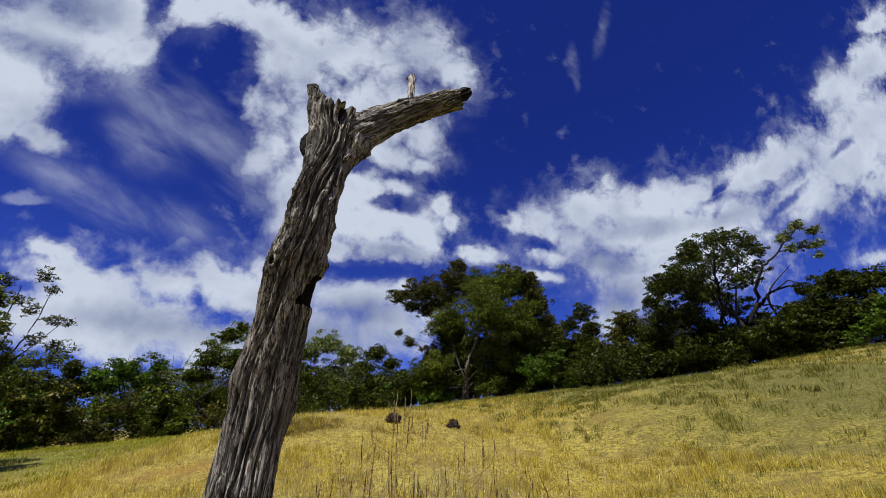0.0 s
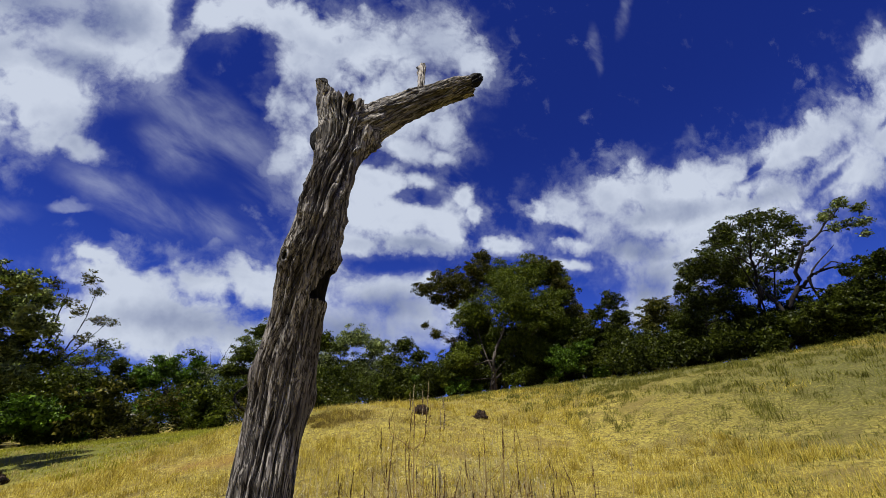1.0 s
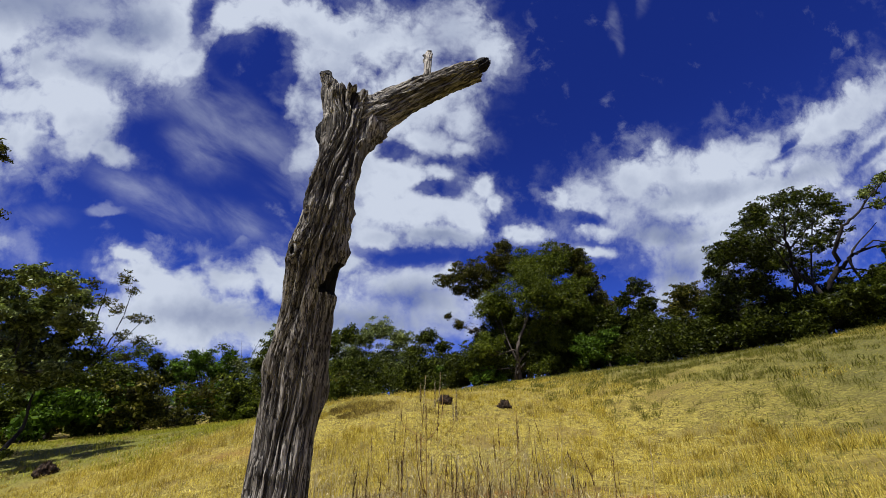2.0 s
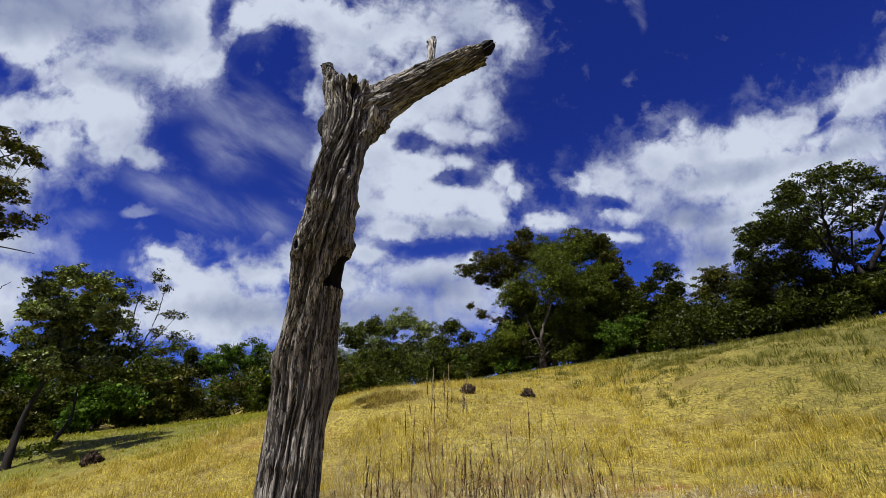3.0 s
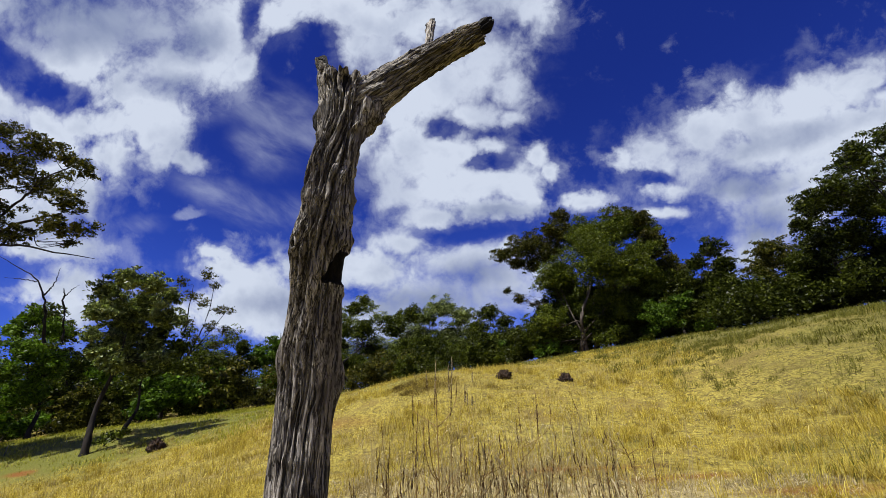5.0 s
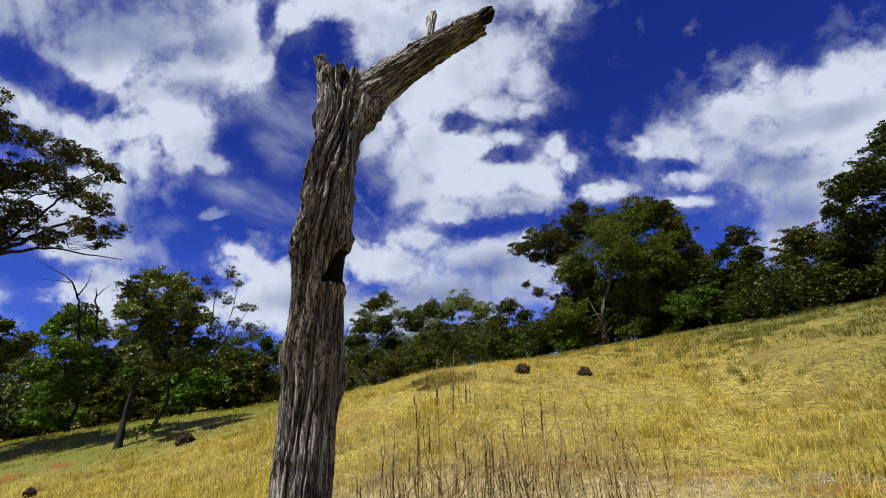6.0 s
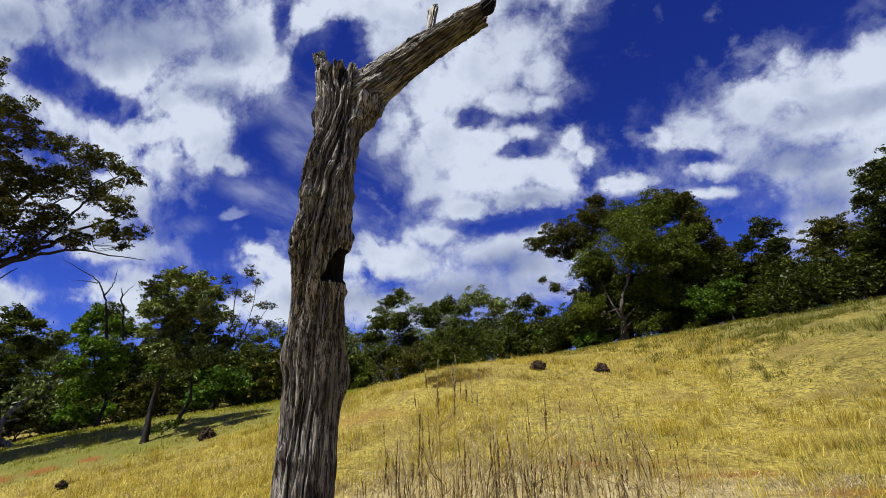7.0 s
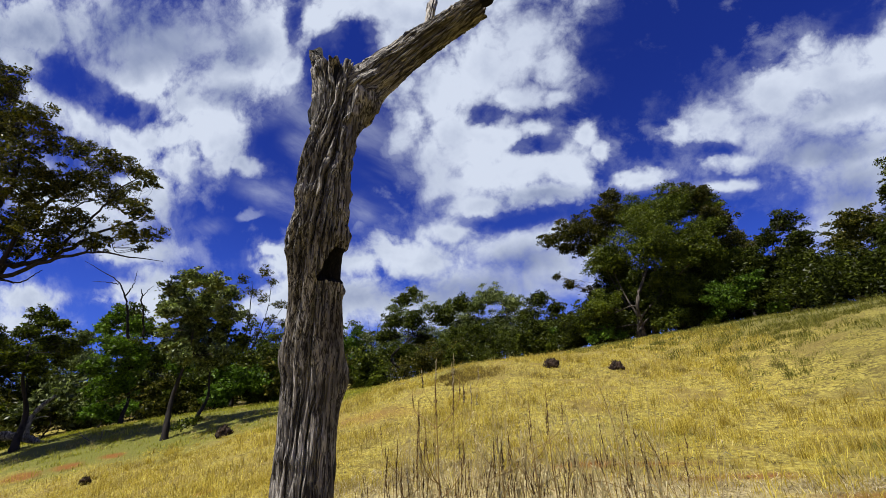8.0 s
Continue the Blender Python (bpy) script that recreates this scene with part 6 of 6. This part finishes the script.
# ---------------------------------------------------------------- dry weeds
def build_weed(x, y, top, seed, branches, spikes=True, fluffy=False, lean=(0.0, 0.0), thick=0.0034):
    """A dry weed: a stiff stem, side shoots bending upwards and a rough seed spike on each."""
    g = np.random.default_rng(seed)
    z0 = on_ground(x, y)
    h = top - z0
    weed = thing("dry_weed", (x, y, z0), "dry brown weed with upright shoots and seed spikes" if not fluffy else "tall dry weed with pale fluffy seed spikes", "weed", "dry weeds beside the dead tree")
    main = spline([(0, 0, -0.05), (lean[0] * 0.2 + g.normal() * 0.022, lean[1] * 0.2, h * 0.35), (lean[0] * 0.6 + g.normal() * 0.028, lean[1] * 0.6, h * 0.7), (lean[0], lean[1], h)], 22)
    stem = Bundle()
    stem.tube(main, np.linspace(thick, thick * 0.45, 22), 6)
    stem = stem.make("stem", STALK, weed)
    shoots = [main]
    for _ in range(branches + 2):
        k = int(g.integers(5, 18))
        a = main[k]
        way = g.uniform(0, 2 * np.pi)
        out = np.array([np.cos(way), np.sin(way), 0]) * g.uniform(0.07, 0.21)
        end = a + out * 1.35 + [0, 0, min(h - a[2], g.uniform(0.2, 0.55)) * g.uniform(0.75, 1.05)]
        p = spline([a, a + out * 0.7 + [0, 0, 0.05], a + out * 1.25 + [0, 0, (end[2] - a[2]) * 0.5], end], 14)
        twig = Bundle()
        twig.tube(p, np.linspace(thick * 0.6, thick * 0.35, 14), 5)
        twig.make("side_shoot", STALK, stem)
        shoots.append(p)
    if not spikes:
        return weed
    for p in shoots:
        ln = g.uniform(0.16, 0.34)
        part = p[int(len(p) * (1 - ln)):]
        seg = np.linalg.norm(np.diff(part, axis=0), axis=1).sum()
        head = Bundle()
        if fluffy:
            fine = spline(part[-4:], 30) if len(part) >= 4 else spline(part, 30)
            bumps = np.where(np.arange(30) % 2, 0.0006, 0.0050 * g.uniform(0.3, 1.2, 30)) * np.clip(np.linspace(2.2, 0.2, 30), 0, 1)
            head.tube(fine + g.normal(size=(30, 3)) * 0.0016, bumps + 0.0005, 6)
            head.make("seed_head", FLUFF, weed)
            head = Bundle()
        n = max(10, int(seg / 0.006))
        knobs = (0.0012 + 0.0048 * g.uniform(size=n) ** 1.9) * np.clip(np.linspace(2.4, 0.1, n), 0, 1)
        head.tube(spline(part, n) + g.normal(size=(n, 3)) * 0.0016, knobs, 5)
        head.make("seed_spike", SEED, weed)
    return weed


for n, (x, y, top, count, fluffy) in enumerate([
        (-0.29, 2.60, 1.60, 13, False), (-0.44, 2.66, 1.50, 5, False), (0.27, 2.98, 1.50, 2, False), (0.12, 3.05, 1.45, 4, False), (-0.83, 2.95, 1.20, 2, False),
        (-0.70, 2.92, 1.25, 3, False), (-0.24, 3.40, 1.22, 3, False), (-0.05, 2.80, 1.25, 4, False), (0.46, 4.30, 1.47, 2, False), (-0.30, 2.66, 1.72, 4, True),
        (-0.24, 2.72, 1.74, 3, True), (0.62, 3.10, 1.12, 2, False), (-0.58, 2.62, 1.10, 3, False), (0.02, 3.55, 1.05, 4, False), (0.45, 3.40, 1.08, 2, False),
        (4.40, 9.05, 1.22, 1, False), (-0.95, 3.35, 1.05, 2, False), (0.85, 3.9, 1.05, 2, False)]):
    build_weed(x, y, top, 700 + n, count, fluffy=fluffy, thick=0.0022 if fluffy else (0.0050 if n == 0 else 0.0034), lean=(0.03 * math.sin(n * 2.1), 0.03 * math.cos(n * 1.3)))
weed_rng = np.random.default_rng(71)
for n in range(34):
    x, y = weed_rng.uniform(-0.95, 0.75), weed_rng.uniform(2.45, 4.3)
    build_weed(x, y, on_ground(x, y) + weed_rng.uniform(0.45, 0.95), 800 + n, int(weed_rng.integers(2, 6)), lean=tuple(weed_rng.normal(0, 0.07, 2)), thick=0.0033)


def build_straw_weed(x, y, height, seed):
    """A bleached dead weed: thin stems with curled leaves still hanging on them."""
    g = np.random.default_rng(seed)
    z0 = on_ground(x, y)
    weed = thing("straw_weed", (x, y, z0), "bleached dead weed with curled dry leaves", "weed", "bleached weeds in the thicket")
    for _ in range(int(g.integers(2, 4))):
        lean = g.normal(0, 0.16, 2) * height
        p = spline([(0, 0, -0.03), (lean[0] * 0.3, lean[1] * 0.3, height * 0.4), (lean[0], lean[1], height * g.uniform(0.8, 1.1))], 10)
        stem = Bundle()
        stem.tube(p, np.linspace(0.0035, 0.0015, 10), 5)
        shoot = stem.make("stem", CURLED, weed)
        k = int(g.integers(5, 10))
        spots = p[g.integers(2, 10, k)]
        tips = spots + g.normal(0, 0.05, (k, 3)) - [0, 0, 0.03]
        mids = (spots + tips) / 2 + [0, 0, 0.025]
        wide = np.cross(tips - spots, g.normal(size=(k, 3)))
        wide *= g.uniform(0.002, 0.006, (k, 1)) / (np.linalg.norm(wide, axis=1, keepdims=True) + 1e-9)
        foliage_part = Bundle()
        foliage_part.blades(np.stack([spots, mids + wide, tips, mids - wide], 1))
        tagged(foliage_part.make("curled_leaf", CURLED, shoot, smooth=False), kind="stuff")
    return weed


for n in range(190):
    y = 2.5 + 4.6 * weed_rng.uniform() ** 1.2
    x = weed_rng.uniform(-0.95 - 0.42 * (y - 2.5), 1.0 - 0.06 * (y - 2.5))
    if (x + 1.2) ** 2 + (y - 2.6) ** 2 > 0.12:
        build_straw_weed(x, y, weed_rng.uniform(0.45, 0.98), 900 + n)


# ---------------------------------------------------------------- clods, logs and scrub
def build_clod(x, y, r, seed, label):
    """A dark matted tuft: a ragged lump bristling with short dead blades."""
    g = np.random.default_rng(seed)
    u, v = np.meshgrid(np.linspace(0, 2 * np.pi, 40, endpoint=False), np.linspace(0.02, np.pi - 0.02, 24), indexing="ij")
    d = np.stack([np.cos(u) * np.sin(v), np.sin(u) * np.sin(v), np.cos(v)], -1).reshape(-1, 3)
    k = r * (0.68 + 0.5 * lattice(d * 2.2 + seed, seed) + 0.5 * (lattice(d * 7 + seed, seed + 1) - 0.5))
    p = d * k[:, None] * [1.1, 1.0, 0.9]
    i, j = np.meshgrid(np.arange(40), np.arange(23), indexing="ij")
    i, j = i.ravel(), j.ravel()
    a = (i + 1) % 40
    quads = np.stack([i * 24 + j, i * 24 + j + 1, a * 24 + j + 1, a * 24 + j], 1)
    tuft = thing("grass_clod", (x, y, on_ground(x, y)), label, "clod", "dark clods on the slope")
    mesh_object("lump", p + [0, 0, 0.40 * r], quads, CLOD, tuft)
    spots = p[g.integers(0, len(p), 900)]
    spots = spots[spots[:, 2] > -0.3 * r] + [0, 0, 0.40 * r]
    way = spots / np.linalg.norm(spots, axis=1, keepdims=True) + g.normal(0, 0.5, spots.shape) + [0, 0, 0.3]
    tip = spots + way * r * g.uniform(0.05, 0.22, (len(spots), 1))
    side = np.cross(way, g.normal(size=spots.shape))
    side *= 0.006 / (np.linalg.norm(side, axis=1, keepdims=True) + 1e-9)
    bristle = Bundle()
    bristle.blades(np.stack([spots - side, spots + side, tip + side * 0.3, tip - side * 0.3], 1))
    tagged(bristle.make("bristle", CLOD, tuft, smooth=False), kind="stuff")
    return tuft


build_clod(-1.87, 15.65, 0.24, 31, "dark brown matted clod in the dry grass")
build_clod(0.25, 15.35, 0.20, 32, "dark brown matted clod in the dry grass")
build_clod(-13.3, 11.9, 0.26, 33, "dark scrubby clod in the dry grass")
build_clod(-14.6, 8.4, 0.13, 34, "low dark clod beside the red dirt")


def build_log(name, points, label, sides=9, seed=1):
    rows = spline(points, 26)
    b = Bundle()
    g = np.random.default_rng(seed)
    b.tube(rows[:, :3], rows[:, 3] * (1 + 0.1 * g.normal(size=26)), sides)
    for _ in range(4):
        k = int(g.integers(8, 24))
        e = rows[k, :3] + g.normal(size=3) * [0.5, 0.5, 0.25] + [0, 0, 0.25]
        b.tube(spline([rows[k, :3], (rows[k, :3] + e) / 2 + g.normal(size=3) * 0.05, e], 8), np.linspace(rows[k, 3] * 0.5, 0.01, 8), 5)
    return tagged(b.make(name, LOG), label, "fallen branch")


build_log("fallen_branch", [(-30.10, 34.79, 2.44, 0.050), (-29.75, 35.09, 2.53, 0.070), (-29.27, 35.48, 2.57, 0.070), (-28.63, 36.01, 2.57, 0.050)], "pale dead branch lying across the scrub", seed=3)
build_log("fallen_branch", [(4.22, 43.80, 4.50, 0.050), (4.78, 43.74, 4.43, 0.090), (5.79, 43.62, 4.24, 0.090), (6.60, 43.50, 3.90, 0.060)], "pale fallen branch at the foot of a gum tree", seed=4)
build_log("fallen_branch", [(16.74, 41.47, 5.73, 0.060), (17.57, 41.14, 5.57, 0.090), (18.25, 40.85, 5.51, 0.090), (18.77, 40.62, 5.45, 0.060)], "grey fallen branch at the wood's edge", seed=5)
build_log("fallen_branch", [(-27.64, 13.03, 2.06, 0.050), (-27.85, 12.52, 1.48, 0.100), (-27.98, 12.22, 0.70, 0.140), (-27.96, 12.27, 0.09, 0.170)], "curved pale dead limb rising from the ground", seed=6)
build_log("fallen_branch", [(-28.56, 10.69, 0.39, 0.220), (-28.16, 11.78, 0.23, 0.200), (-27.83, 12.58, -0.09, 0.170), (-27.57, 13.18, -0.50, 0.100)], "dark heavy fallen limb on the shaded ground", seed=7)
build_log("fallen_branch", [(-22.59, 12.02, -0.26, 0.050), (-22.32, 12.54, -0.24, 0.080), (-22.03, 13.08, -0.25, 0.060)], "grey fallen branch in the shade", seed=8)


# ---------------------------------------------------------------- undergrowth and far woods
def build_undergrowth():
    g = np.random.default_rng(19)
    looks = [(LEAF_MID, "dark green shrub under the gum trees"), (LEAF_OLIVE, "dusty olive shrub under the gum trees"), (LEAF_GREY, "grey-green shrub under the gum trees"), (LEAF_BRIGHT, "fresh green shrub under the gum trees")]
    models = []
    for n, (leaf_look, label) in enumerate(looks):
        a = math.radians((70, 55, 40, 8)[n])
        r = (36, 38, 52, 50)[n]
        x, y = -math.sin(a) * r, math.cos(a) * r
        z = on_ground(x, y)
        blobs = [(x + g.normal() * 0.9, y + g.normal() * 0.9, z + h, q) for h, q in ((0.5, 0.8), (0.7, 0.9), (1.3, 1.0), (1.8, 0.9), (2.4, 0.7), (1.0, 0.9), (2.0, 0.6))]
        models.append(build_tree("shrub", (x, y), blobs, leaf_look, DARK_BARK, label, leaf=0.2, girth=0.05, seed=180 + n, group="understorey shrubs", density=0.8))
    for n in range(64):
        a = g.uniform(20, 84) if n < 34 else g.uniform(-50, 22)
        r = g.uniform(34, 56) if n < 34 else g.uniform(47, 60)
        x, y = -math.sin(math.radians(a)) * r, math.cos(math.radians(a)) * r
        ob = copy_thing(models[int(g.choice(4, p=(0.5, 0.25, 0.15, 0.1)))], pose(x, y, on_ground(x, y), 0, 0, g.uniform(0, 360)))
        ob.scale = [g.uniform(0.8, 1.5)] * 3


def build_far_woods():
    g = np.random.default_rng(23)
    blobs = []
    for a in np.linspace(-62, 100, 84):
        r = g.uniform(66, 84)
        x, y = -math.sin(math.radians(a)) * r, math.cos(math.radians(a)) * r
        z = on_ground(x, y)
        for _ in range(3 if a > -8 else 2):
            q = g.uniform(1.6, 2.8)
            blobs.append((x + g.normal(), y + g.normal(), z + g.uniform(0.8, 4.0 + (3.2 if a > -8 else 0.0)), q))
    centres, _ = foliage(blobs, 0.36, 0.16, 29)
    centres = np.vstack([centres, inner_sprays(blobs, 0.5, 0.35, 30)])
    b = Bundle()
    b.blades(leaf_quads(centres, np.full(len(centres), 0.42), 0.5, 31))
    tagged(b.make("far_woods", LEAF_SHADED, smooth=False), "dark far gum woods behind the trees", "woods", kind="stuff")


def build_edge_scrub(first, last, count, reach, tall, leaf_look, label, seed):
    """Tangled scrub that closes the foot of the wood, up to tall metres high."""
    g = np.random.default_rng(seed)
    blobs = []
    for a in np.linspace(first, last, count):
        r = g.uniform(*reach)
        x, y = -math.sin(math.radians(a)) * r, math.cos(math.radians(a)) * r
        blobs.append((x, y, on_ground(x, y) + g.uniform(0.2, tall), g.uniform(0.9, 1.5)))
    centres, _ = foliage(blobs, 0.28, 0.34, seed + 6)
    centres = np.vstack([centres, inner_sprays(blobs, 0.28, 0.5, seed + 7)])
    centres = centres[centres[:, 2] > ground(centres[:, 0], centres[:, 1])]
    b = Bundle()
    b.blades(leaf_quads(centres, np.full(len(centres), 0.28), 0.4, seed + 8))
    tagged(b.make("edge_scrub", leaf_look, smooth=False), label, "scrub", kind="stuff")


build_undergrowth()
build_edge_scrub(-64, 24, 150, (43.5, 50), 3.6, LEAF_SHADED, "low dark scrub along the foot of the wood", 27)
build_edge_scrub(-62, -18, 60, (38, 43), 3.0, LEAF_SHADED, "low dark scrub under the trees uphill", 67)
build_edge_scrub(24, 84, 110, (40, 60), 2.8, LEAF_OLIVE, "dusty olive scrub in the open wood downhill", 47)
build_edge_scrub(34, 84, 130, (50, 62), 9.0, LEAF_MID, "tall green regrowth behind the trees downhill", 87)
build_far_woods()
